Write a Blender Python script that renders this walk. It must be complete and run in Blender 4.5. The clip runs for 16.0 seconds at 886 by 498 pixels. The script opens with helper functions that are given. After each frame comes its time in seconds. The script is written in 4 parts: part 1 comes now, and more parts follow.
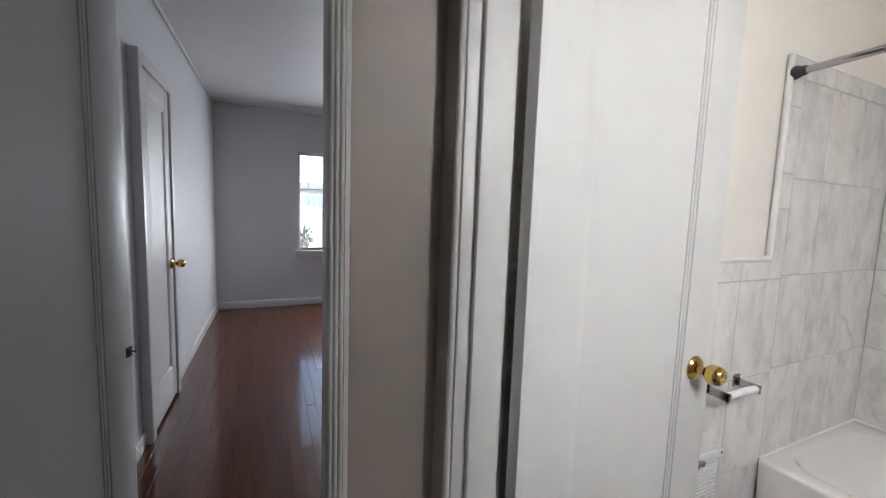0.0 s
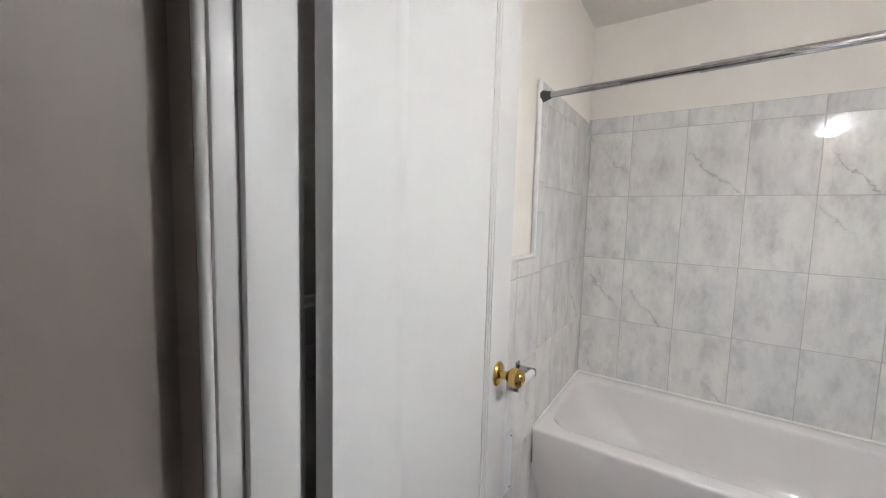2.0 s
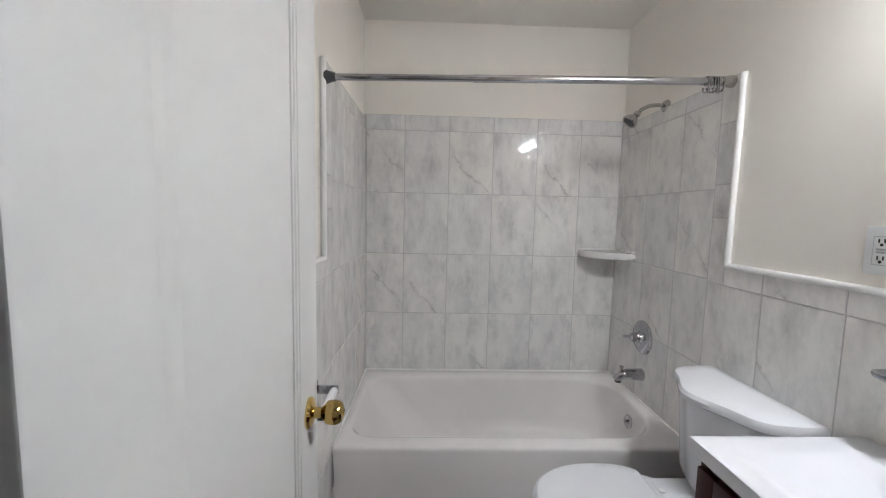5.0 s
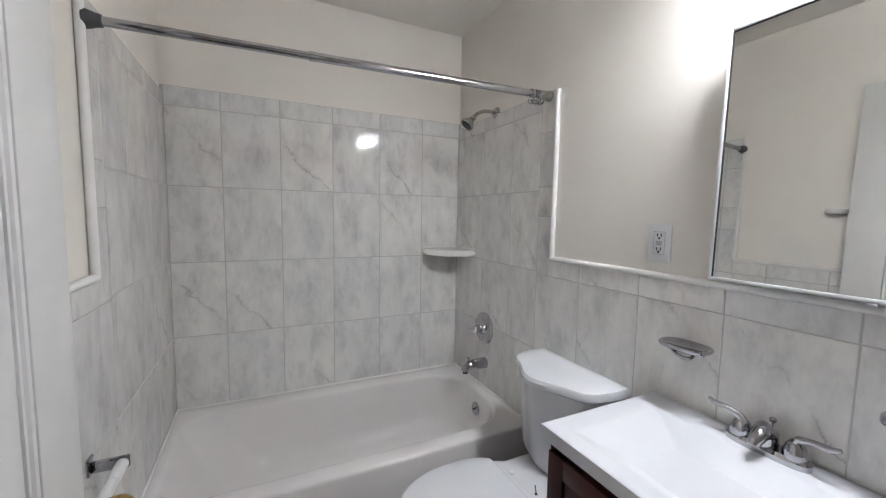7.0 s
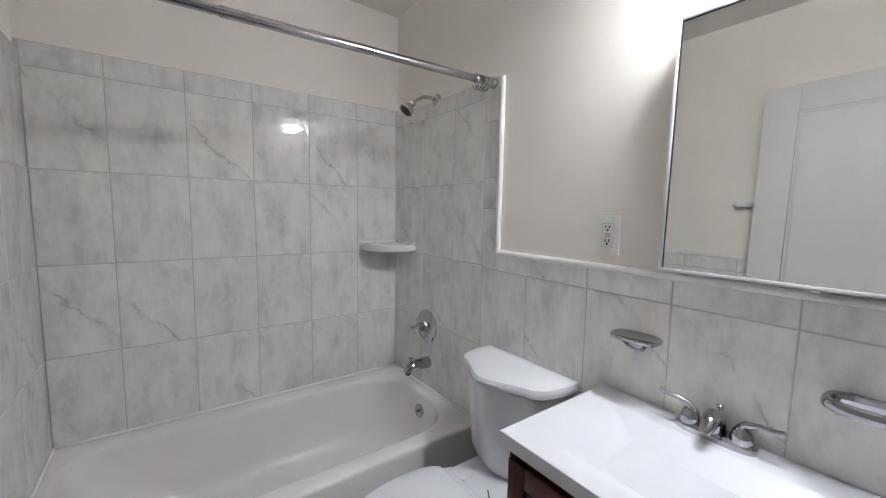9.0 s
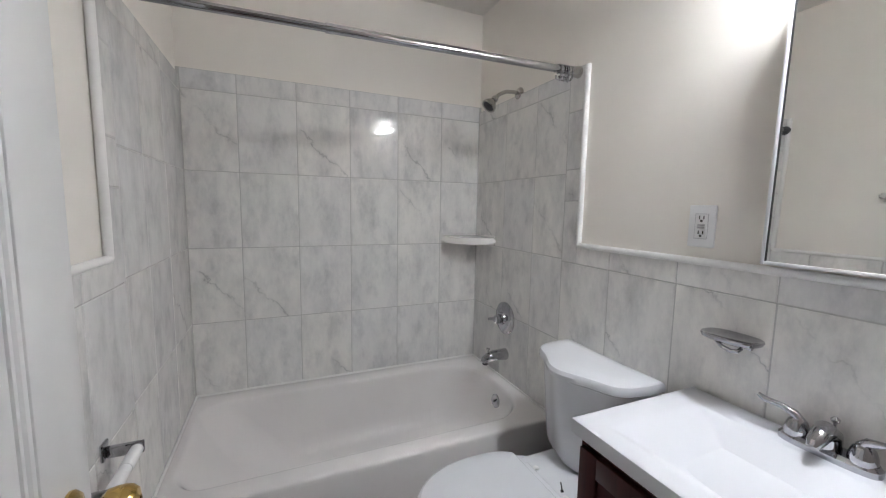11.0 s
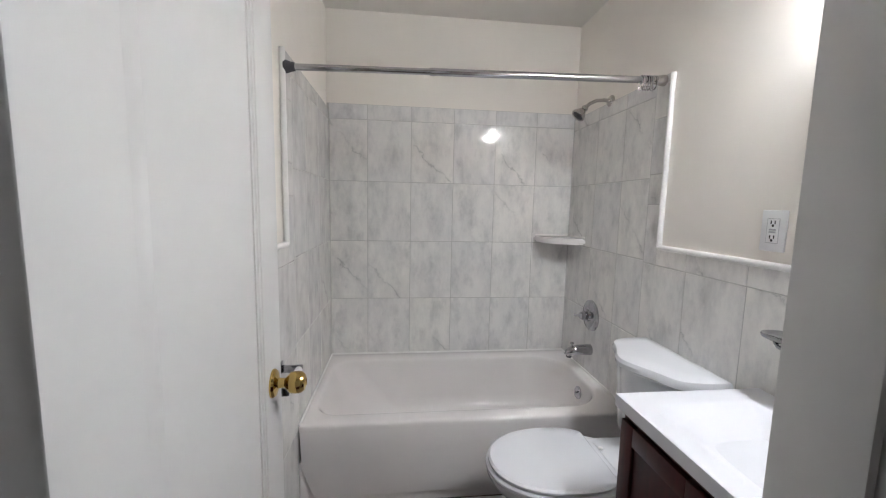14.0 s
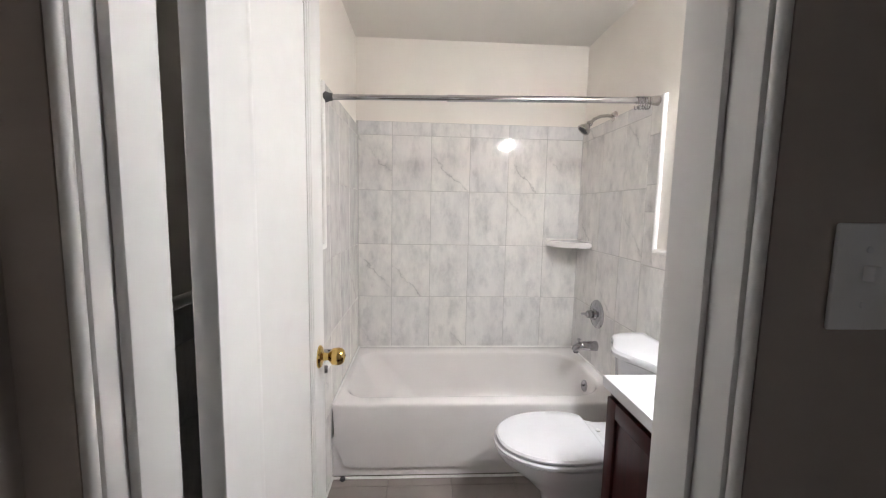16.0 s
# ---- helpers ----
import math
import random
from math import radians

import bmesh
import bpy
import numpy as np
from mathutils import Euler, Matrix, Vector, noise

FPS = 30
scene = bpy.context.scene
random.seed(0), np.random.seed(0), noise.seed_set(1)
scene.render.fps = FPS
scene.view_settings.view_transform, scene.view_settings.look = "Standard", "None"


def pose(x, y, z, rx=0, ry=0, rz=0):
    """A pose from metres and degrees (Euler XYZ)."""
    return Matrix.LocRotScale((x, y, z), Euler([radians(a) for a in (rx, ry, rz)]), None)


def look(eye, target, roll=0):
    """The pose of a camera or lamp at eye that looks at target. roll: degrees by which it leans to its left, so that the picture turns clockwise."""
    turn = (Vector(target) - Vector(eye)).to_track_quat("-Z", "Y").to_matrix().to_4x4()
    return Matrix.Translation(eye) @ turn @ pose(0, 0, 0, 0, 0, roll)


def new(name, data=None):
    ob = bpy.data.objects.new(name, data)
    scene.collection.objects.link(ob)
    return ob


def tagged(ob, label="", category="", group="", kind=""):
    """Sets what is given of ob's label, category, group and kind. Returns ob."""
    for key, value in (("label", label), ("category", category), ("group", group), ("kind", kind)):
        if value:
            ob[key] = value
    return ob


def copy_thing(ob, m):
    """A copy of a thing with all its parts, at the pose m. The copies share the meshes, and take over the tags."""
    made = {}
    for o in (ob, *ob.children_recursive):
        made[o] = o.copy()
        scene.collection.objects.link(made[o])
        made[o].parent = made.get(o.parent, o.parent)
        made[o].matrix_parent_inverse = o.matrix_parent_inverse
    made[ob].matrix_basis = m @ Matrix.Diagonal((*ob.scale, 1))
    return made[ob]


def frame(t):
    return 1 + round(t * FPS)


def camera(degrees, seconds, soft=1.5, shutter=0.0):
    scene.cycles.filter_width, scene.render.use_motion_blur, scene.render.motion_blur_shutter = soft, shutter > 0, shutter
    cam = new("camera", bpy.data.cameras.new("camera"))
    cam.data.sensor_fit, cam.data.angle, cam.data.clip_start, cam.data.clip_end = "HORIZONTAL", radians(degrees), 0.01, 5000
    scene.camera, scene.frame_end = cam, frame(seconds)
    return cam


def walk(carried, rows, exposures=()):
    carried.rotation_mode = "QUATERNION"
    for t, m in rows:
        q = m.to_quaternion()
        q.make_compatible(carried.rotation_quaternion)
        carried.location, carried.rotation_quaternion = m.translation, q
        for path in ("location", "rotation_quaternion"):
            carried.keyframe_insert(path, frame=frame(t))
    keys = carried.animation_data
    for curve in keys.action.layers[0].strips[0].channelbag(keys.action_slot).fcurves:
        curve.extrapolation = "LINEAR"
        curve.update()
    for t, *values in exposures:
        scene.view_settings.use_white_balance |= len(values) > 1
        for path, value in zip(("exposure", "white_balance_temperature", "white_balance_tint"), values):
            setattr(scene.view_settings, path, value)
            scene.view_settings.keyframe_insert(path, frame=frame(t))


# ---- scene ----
cam = camera(98.9, 16.0, soft=1.2)
PATH = [
    (0, (-2.434, -0.015, 1.248), (-1.617, 1.800, 1.054), 2.0),
    (0.5, (-2.425, 0.084, 1.265), (-1.369, 1.772, 1.072), 1.7),
    (1, (-2.419, 0.143, 1.265), (-1.094, 1.63, 1.084), 1.5),
    (1.5, (-2.387, 0.168, 1.269), (-0.858, 1.445, 1.092), 1.6),
    (2, (-2.318, 0.183, 1.276), (-0.659, 1.285, 1.102), 1.5),
    (2.5, (-2.283, 0.184, 1.28), (-0.532, 1.135, 1.104), 1.4),
    (3, (-2.267, 0.208, 1.286), (-0.433, 0.985, 1.112), 1.4),
    (5.5, (-2.165, 0.36, 1.288), (-0.194, 0.073, 1.109), 1.2),
    (6, (-2.125, 0.363, 1.293), (-0.198, -0.143, 1.113), 1.1),
    (6.5, (-2.093, 0.358, 1.3), (-0.229, -0.343, 1.117), 1.1),
    (7, (-2.069, 0.35, 1.296), (-0.274, -0.516, 1.121), 1.0),
    (7.5, (-2.045, 0.348, 1.288), (-0.327, -0.662, 1.119), 1.2),
    (8, (-2.022, 0.34, 1.295), (-0.37, -0.775, 1.119), 1.1),
    (9.25, (-1.945, 0.33, 1.284), (-0.327, -0.846, 1.084), 1.05),
    (10.5, (-1.974, 0.325, 1.272), (-0.222, -0.615, 1.054), 1.0),
    (11, (-2.006, 0.342, 1.262), (-0.18, -0.448, 1.048), 1.0),
    (11.5, (-2.051, 0.341, 1.272), (-0.17, -0.3, 1.043), 1.0),
    (12, (-2.079, 0.331, 1.263), (-0.16, -0.184, 1.038), 1.1),
    (12.5, (-2.118, 0.322, 1.264), (-0.171, -0.079, 1.043), 1.1),
    (13, (-2.16, 0.322, 1.273), (-0.199, 0.0, 1.047), 1.2),
    (13.5, (-2.21, 0.309, 1.275), (-0.241, 0.046, 1.049), 1.1),
    (14, (-2.287, 0.307, 1.275), (-0.312, 0.087, 1.05), 1.2),
    (14.5, (-2.344, 0.312, 1.277), (-0.365, 0.125, 1.054), 1.2),
    (15, (-2.386, 0.315, 1.283), (-0.405, 0.147, 1.061), 1.2),
    (15.5, (-2.43, 0.303, 1.278), (-0.446, 0.167, 1.069), 1.2),
    (16, (-2.5, 0.302, 1.294), (-0.514, 0.194, 1.086), 1.1),
]
walk(cam, [(t, look(eye, target, roll)) for t, eye, target, roll in PATH],
     exposures=[(0, 2.24, 6550, 10), (2.5, 2.15, 6500, 10), (5.5, 1.86, 6400, 10), (8, 1.80, 6350, 10), (11, 1.80, 6350, 10), (13, 1.86, 6400, 10), (14.5, 2.1, 6520, 11), (16, 2.5, 6750, 12)])

# ---- light ----
world = bpy.data.worlds.new("sky")
scene.world = world
world.use_nodes = True
wn = world.node_tree.nodes
sky = wn.new("ShaderNodeTexSky")
sky.sky_type, sky.sun_disc = "NISHITA", False
sky.sun_elevation, sky.sun_rotation = radians(38), radians(60)
sky.air_density, sky.dust_density = 1.0, 0.6
world.node_tree.links.new(sky.outputs[0], wn["Background"].inputs[0])
wn["Background"].inputs[1].default_value = 0.15
sun = new("sun", bpy.data.lights.new("sun", "SUN"))
sun.data.energy, sun.data.angle, sun.data.color = 3.0, radians(8), (1.0, 0.97, 0.92)
# the sun stands behind the house and lights the facade across the street
sun.matrix_world = look((0, 0, 20), (-9, 17, 20 - 15))
LAMP = 66.0
# the sky's light through the far part of the living-room window
day = new("window_daylight", bpy.data.lights.new("window_daylight", "AREA"))
day.data.shape, day.data.size, day.data.size_y = "RECTANGLE", 0.80, 1.18
day.data.energy, day.data.color = 9.5, (0.86, 0.92, 1.0)
day.matrix_world = look((-1.20, 5.17, 1.31), (-2.3, 0, -1.7))


# ---- materials ----
def material(name):
    m = bpy.data.materials.new(name)
    m.use_nodes = True
    return m, m.node_tree.nodes, m.node_tree.links, m.node_tree.nodes["Principled BSDF"]


def value_noise(n, l, vec, scale, detail=4, rough=0.55):
    t = n.new("ShaderNodeTexNoise")
    t.inputs["Scale"].default_value, t.inputs["Detail"].default_value, t.inputs["Roughness"].default_value = scale, detail, rough
    if vec:
        l.new(vec, t.inputs["Vector"])
    return t.outputs["Fac"]


def ramp(n, l, fac, stops):
    r = n.new("ShaderNodeValToRGB")
    l.new(fac, r.inputs[0])
    while len(r.color_ramp.elements) < len(stops):
        r.color_ramp.elements.new(0.5)
    for e, (p, c) in zip(r.color_ramp.elements, stops):
        e.position, e.color = p, (*c, 1) if len(c) == 3 else c
    return r.outputs[0]


def mixed(n, l, fac, a, b, mode="MIX"):
    m = n.new("ShaderNodeMix")
    m.data_type, m.blend_type = "RGBA", mode
    for sock, v in ((m.inputs[0], fac), (m.inputs[6], a), (m.inputs[7], b)):
        if isinstance(v, (int, float)):
            sock.default_value = v
        elif isinstance(v, tuple):
            sock.default_value = (*v, 1)
        else:
            l.new(v, sock)
    return m.outputs[2]


def bumped(n, l, p, height, strength, distance):
    b = n.new("ShaderNodeBump")
    b.inputs["Strength"].default_value, b.inputs["Distance"].default_value = strength, distance
    l.new(height, b.inputs["Height"])
    l.new(b.outputs[0], p.inputs["Normal"])


def mapped(n, l, scale, space="Object", shift=None):
    c, m = n.new("ShaderNodeTexCoord"), n.new("ShaderNodeMapping")
    l.new(c.outputs[space], m.inputs[0])
    m.inputs["Scale"].default_value = scale
    if shift:
        l.new(shift, m.inputs["Location"])
    return m.outputs[0]


def piece_shift(n, l, k=30.0):
    o, c = n.new("ShaderNodeObjectInfo"), n.new("ShaderNodeVectorMath")
    c.operation = "MULTIPLY"
    l.new(o.outputs["Random"], c.inputs[0])
    c.inputs[1].default_value = (k, k * 1.7, k * 0.6)
    return c.outputs[0], o.outputs["Random"]


def painted(name, colour, rough, relief=0.25, grain=90.0, stain=0.04, coat=0.0):
    """Brushed or rolled paint: soft blotches, fine orange-peel relief."""
    m, n, l, p = material(name)
    v = mapped(n, l, (1, 1, 1))
    dark = tuple(c * (1 - 1.6 * stain) for c in colour)
    big = value_noise(n, l, v, 2.3, 2)
    l.new(ramp(n, l, big, [(0.15, dark), (0.85, colour)]), p.inputs["Base Color"])
    r = ramp(n, l, value_noise(n, l, v, 14, 3), [(0.3, (rough * 0.85,) * 3), (0.7, (rough * 1.15,) * 3)])
    l.new(r, p.inputs["Roughness"])
    p.inputs["Coat Weight"].default_value = coat
    bumped(n, l, p, value_noise(n, l, v, grain, 2), relief, 0.0006)
    return m


def metal(name, colour, rough):
    m, n, l, p = material(name)
    v = mapped(n, l, (1, 1, 1))
    p.inputs["Metallic"].default_value = 1.0
    l.new(ramp(n, l, value_noise(n, l, v, 25), [(0.3, tuple(c * 0.82 for c in colour)), (0.65, colour)]), p.inputs["Base Color"])
    l.new(ramp(n, l, value_noise(n, l, v, 60), [(0.35, (rough * 0.6,) * 3), (0.75, (rough * 1.6,) * 3)]), p.inputs["Roughness"])
    return m


def glazed(name, colour, rough, stain=0.03, uneven=1.0):
    """Porcelain, enamel and moulded tops: smooth gloss, faint clouding."""
    m, n, l, p = material(name)
    v = mapped(n, l, (1, 1, 1))
    dark = tuple(c * (1 - 2 * stain) for c in colour)
    l.new(ramp(n, l, value_noise(n, l, v, 3, 2), [(0.15, dark), (0.85, colour)]), p.inputs["Base Color"])
    l.new(ramp(n, l, value_noise(n, l, v, 30, 4), [(0.3, (rough * (1 - 0.3 * uneven),) * 3), (0.75, (rough * (1 + 0.5 * uneven),) * 3)]), p.inputs["Roughness"])
    bumped(n, l, p, value_noise(n, l, v, 18, 2), 0.03 * uneven, 0.004)
    return m


def marble_tile():
    """White ceramic tile with grey clouds running upright and thin branching veins."""
    m, n, l, p = material("marble_tile")
    shift, rnd = piece_shift(n, l)
    v = mapped(n, l, (1, 1, 1), "Object", shift)
    stretched = mapped(n, l, (6.5, 1, 2.8), "Object", shift)
    clouds = ramp(n, l, value_noise(n, l, stretched, 1.5, 9, 0.70), [(0.30, (0.60, 0.60, 0.595)), (0.45, (0.735, 0.728, 0.715)), (0.60, (0.82, 0.81, 0.79))])
    # soft grey smudges, a hand wide, with frayed edges
    smear = mapped(n, l, (1.5, 1, 0.8), "Object", shift)
    smudge = ramp(n, l, value_noise(n, l, smear, 9.0, 8, 0.62), [(0.50, (1, 1, 1)), (0.58, (0.93, 0.93, 0.935)), (0.70, (0.80, 0.805, 0.81))])
    clouds = mixed(n, l, 1.0, clouds, smudge, "MULTIPLY")
    # one jagged slanting vein across a tile, broken here and there
    warp = n.new("ShaderNodeTexNoise")
    warp.inputs["Scale"].default_value, warp.inputs["Detail"].default_value, warp.inputs["Roughness"].default_value = 11.0, 6, 0.62
    l.new(v, warp.inputs["Vector"])
    scaled = n.new("ShaderNodeVectorMath")
    scaled.operation = "MULTIPLY_ADD"
    scaled.inputs[1].default_value, scaled.inputs[2].default_value = (0.13, 0.13, 0.13), (-0.065, -0.065, -0.065)
    l.new(warp.outputs["Color"], scaled.inputs[0])
    add = n.new("ShaderNodeVectorMath")
    add.operation = "ADD"
    l.new(mapped(n, l, (1, 1, 1)), add.inputs[0])
    l.new(scaled.outputs[0], add.inputs[1])
    across = n.new("ShaderNodeVectorMath")
    across.operation = "DOT_PRODUCT"
    across.inputs[1].default_value = (0.72, 0.0, 0.69)
    l.new(add.outputs[0], across.inputs[0])
    place = n.new("ShaderNodeMapRange")
    place.inputs["From Min"].default_value = 0.5
    place.inputs["To Min"].default_value, place.inputs["To Max"].default_value = -0.16, 0.10
    l.new(rnd, place.inputs["Value"])
    ridge = n.new("ShaderNodeMath")
    ridge.operation = "SUBTRACT"
    l.new(across.outputs["Value"], ridge.inputs[0])
    l.new(place.outputs[0], ridge.inputs[1])
    edge = n.new("ShaderNodeMath")
    edge.operation = "ABSOLUTE"
    l.new(ridge.outputs[0], edge.inputs[0])
    vein = ramp(n, l, edge.outputs[0], [(0.0, (1, 1, 1)), (0.0016, (0.55,) * 3), (0.0050, (0.14,) * 3), (0.022, (0, 0, 0))])
    gate = ramp(n, l, value_noise(n, l, v, 4.5, 3), [(0.46, (0, 0, 0)), (0.60, (0.85,) * 3)])
    veined = ramp(n, l, rnd, [(0.52, (0, 0, 0)), (0.56, (1, 1, 1))])
    strength = mixed(n, l, 1.0, mixed(n, l, 1.0, vein, gate, "MULTIPLY"), veined, "MULTIPLY")
    col = mixed(n, l, strength, clouds, (0.38, 0.385, 0.385))
    tone = ramp(n, l, rnd, [(0.0, (0.95, 0.95, 0.96)), (1.0, (1.03, 1.02, 1.0))])
    l.new(mixed(n, l, 1.0, col, tone, "MULTIPLY"), p.inputs["Base Color"])
    l.new(ramp(n, l, value_noise(n, l, v, 22, 4), [(0.3, (0.018,) * 3), (0.75, (0.035,) * 3)]), p.inputs["Roughness"])
    p.inputs["Specular IOR Level"].default_value = 0.42
    bumped(n, l, p, value_noise(n, l, v, 12, 3), 0.006, 0.004)
    return m


def hardwood(name, gap=False):
    """Red-brown strip floor under a glossy worn finish; grain runs along y."""
    m, n, l, p = material(name)
    shift, rnd = piece_shift(n, l, 50.0)
    v = mapped(n, l, (26, 1.4, 26), "Object", shift)
    grain = value_noise(n, l, v, 2.0, 8, 0.65)
    col = ramp(n, l, grain, [(0.25, (0.045, 0.009, 0.002)), (0.5, (0.086, 0.020, 0.004)), (0.75, (0.140, 0.038, 0.008))])
    tone = ramp(n, l, rnd, [(0.0, (0.80, 0.78, 0.78)), (0.8, (1.05, 1.0, 1.0)), (1.0, (1.25, 1.3, 1.25))])
    l.new(mixed(n, l, 1.0, col, tone, "MULTIPLY"), p.inputs["Base Color"])
    w = mapped(n, l, (7, 1.2, 7))
    l.new(ramp(n, l, value_noise(n, l, w, 3, 6), [(0.3, (0.32,) * 3), (0.7, (0.45,) * 3)]), p.inputs["Roughness"])
    bumped(n, l, p, grain, 0.05, 0.001)
    p.inputs["Coat Weight"].default_value, p.inputs["Coat Roughness"].default_value, p.inputs["Coat IOR"].default_value = 0.75, 0.10, 1.45
    p.inputs["Specular IOR Level"].default_value = 0.15
    return m


def stained_wood():
    m, n, l, p = material("cherry_stained_wood")
    v = mapped(n, l, (30, 30, 2.2))
    g = value_noise(n, l, v, 1.6, 7, 0.6)
    l.new(ramp(n, l, g, [(0.3, (0.030, 0.0040, 0.0042)), (0.7, (0.060, 0.0080, 0.0078))]), p.inputs["Base Color"])
    p.inputs["Roughness"].default_value, p.inputs["Specular IOR Level"].default_value = 0.36, 0.3
    bumped(n, l, p, g, 0.06, 0.002)
    return m


def plain(name, colour, rough=0.5, metallic=0.0):
    m, n, l, p = material(name)
    v = mapped(n, l, (1, 1, 1))
    l.new(ramp(n, l, value_noise(n, l, v, 9, 4), [(0.3, tuple(c * 0.88 for c in colour)), (0.7, colour)]), p.inputs["Base Color"])
    p.inputs["Roughness"].default_value, p.inputs["Metallic"].default_value = rough, metallic
    return m


def glowing(name, colour, strength):
    m, n, l, p = material(name)
    p.inputs["Base Color"].default_value = (0.8, 0.8, 0.8, 1)
    p.inputs["Emission Color"].default_value = (*colour, 1)
    p.inputs["Emission Strength"].default_value = strength
    return m


def clear_glass():
    m, n, l, p = material("window_glass")
    p.inputs["Roughness"].default_value, p.inputs["IOR"].default_value = 0.0, 1.45
    p.inputs["Transmission Weight"].default_value = 1.0
    return m


WALL_BATH = painted("bathroom_wall_paint", (0.85, 0.81, 0.75), 0.42, 0.22, 110)
CEIL_BATH = painted("bathroom_ceiling_paint", (0.78, 0.75, 0.70), 0.6, 0.25, 80)
# the hall walls' shade is put into this darker, browner colour
WALL_HALL_SHADED = painted("shaded_hall_wall_paint", (0.36, 0.312, 0.28), 0.5, 0.25, 110)
WALL_BOUNCE = painted("white_bounce_paint", (0.86, 0.83, 0.80), 0.5, 0.25, 110)
WALL_LIVING = painted("living_wall_paint", (0.64, 0.64, 0.655), 0.5, 0.25, 100)
TRIM_WHITE = painted("white_gloss_trim_paint", (0.67, 0.66, 0.645), 0.40, 0.12, 40, 0.03)
DOOR_WHITE = painted("white_door_enamel", (0.65, 0.645, 0.635), 0.42, 0.14, 45, 0.02)
TILE = marble_tile()
GROUT = plain("grey_grout", (0.54, 0.53, 0.515), 0.85)
CAULK = plain("white_caulk", (0.84, 0.83, 0.81), 0.4)
TUB = glazed("bathtub_enamel", (0.83, 0.80, 0.785), 0.10)
PORCELAIN = glazed("white_porcelain", (0.73, 0.74, 0.765), 0.10)
SEAT = glazed("toilet_seat_plastic", (0.73, 0.74, 0.77), 0.15)
TOP = glazed("cultured_marble_top", (0.66, 0.67, 0.70), 0.32, 0.03, 0.15)
CERAMIC = glazed("white_shelf_ceramic", (0.84, 0.82, 0.80), 0.14)
CHROME = metal("chrome", (0.50, 0.50, 0.52), 0.08)
NICKEL = metal("brushed_nickel", (0.55, 0.53, 0.51), 0.16)
BRASS = metal("polished_brass", (0.72, 0.50, 0.17), 0.09)
RUBBER = plain("dark_rubber", (0.05, 0.05, 0.055), 0.6)
CHERRY = stained_wood()
WOOD = hardwood("red_brown_hardwood")
WOOD_GAP = plain("dark_floor_gap", (0.04, 0.012, 0.008), 0.8)
PLASTIC = plain("white_plastic", (0.80, 0.80, 0.80), 0.3)
DARK = plain("dark_slot", (0.02, 0.02, 0.02), 0.5)
GREY_METAL = plain("white_enamelled_steel", (0.74, 0.75, 0.77), 0.35)
BATH_FLOOR = plain("taupe_floor_tile", (0.25, 0.215, 0.20), 0.4)
GLASS = clear_glass()


def silvered():
    m, n, l, p = material("mirror_silver")
    p.inputs["Metallic"].default_value, p.inputs["Roughness"].default_value = 1.0, 0.015
    p.inputs["Base Color"].default_value = (0.70, 0.705, 0.69, 1)
    return m


MIRROR = silvered()


# ---- building helpers ----
def part(name, bm, mat, parent=None, label="", sharp=32):
    """Links a bmesh as one mesh object, smooth but for edges over the sharp angle."""
    bmesh.ops.recalc_face_normals(bm, faces=bm.faces)
    for e in bm.edges:
        e.smooth = not (len(e.link_faces) == 2 and e.calc_face_angle(0) > radians(sharp))
    for f in bm.faces:
        f.smooth = True
    me = bpy.data.meshes.new(name)
    bm.to_mesh(me)
    bm.free()
    me.materials.append(mat)
    ob = new(name, me)
    if parent:
        ob.parent = parent
    return tagged(ob, label)


def thing(name, label, category, at=(0, 0, 0), group="", turn=0):
    ob = new(name)
    ob.empty_display_size = 0.05
    ob.matrix_world = pose(*at, 0, 0, turn)
    return tagged(ob, label, category, group)


def setting(ob, label, category="wall"):
    return tagged(ob, label, category, "", "structure")


def box(bm, x0, x1, y0, y1, z0, z1, bevel=0.0, seg=2):
    m = Matrix.LocRotScale(((x0 + x1) / 2, (y0 + y1) / 2, (z0 + z1) / 2), None, (abs(x1 - x0), abs(y1 - y0), abs(z1 - z0)))
    vs = bmesh.ops.create_cube(bm, size=1, matrix=m)["verts"]
    if bevel:
        es = list({e for v in vs for e in v.link_edges})
        bmesh.ops.bevel(bm, geom=es, offset=bevel, segments=seg, profile=0.5, affect="EDGES")
    return bm


def boxed(*a, **k):
    return box(bmesh.new(), *a, **k)


def tube(bm, pts, r, seg=14, caps=True):
    """A round bar along points; r is one radius or one for each point."""
    pts = [Vector(p) for p in pts]
    rs = r if isinstance(r, (list, tuple)) else [r] * len(pts)
    rings, side = [], None
    for i, p in enumerate(pts):
        d = (pts[min(i + 1, len(pts) - 1)] - pts[max(i - 1, 0)]).normalized()
        if side is None:
            side = d.orthogonal().normalized()
        side = (side - d * side.dot(d)).normalized()
        up = d.cross(side)
        rings.append([bm.verts.new(p + rs[i] * (math.cos(a) * side + math.sin(a) * up)) for a in (2 * math.pi * k / seg for k in range(seg))])
    for a, b in zip(rings, rings[1:]):
        for k in range(seg):
            bm.faces.new((a[k], a[(k + 1) % seg], b[(k + 1) % seg], b[k]))
    if caps:
        bm.faces.new(rings[0][::-1])
        bm.faces.new(rings[-1])
    return bm


def arc(f, n, a=0.0, b=1.0):
    return [f(a + (b - a) * i / n) for i in range(n + 1)]


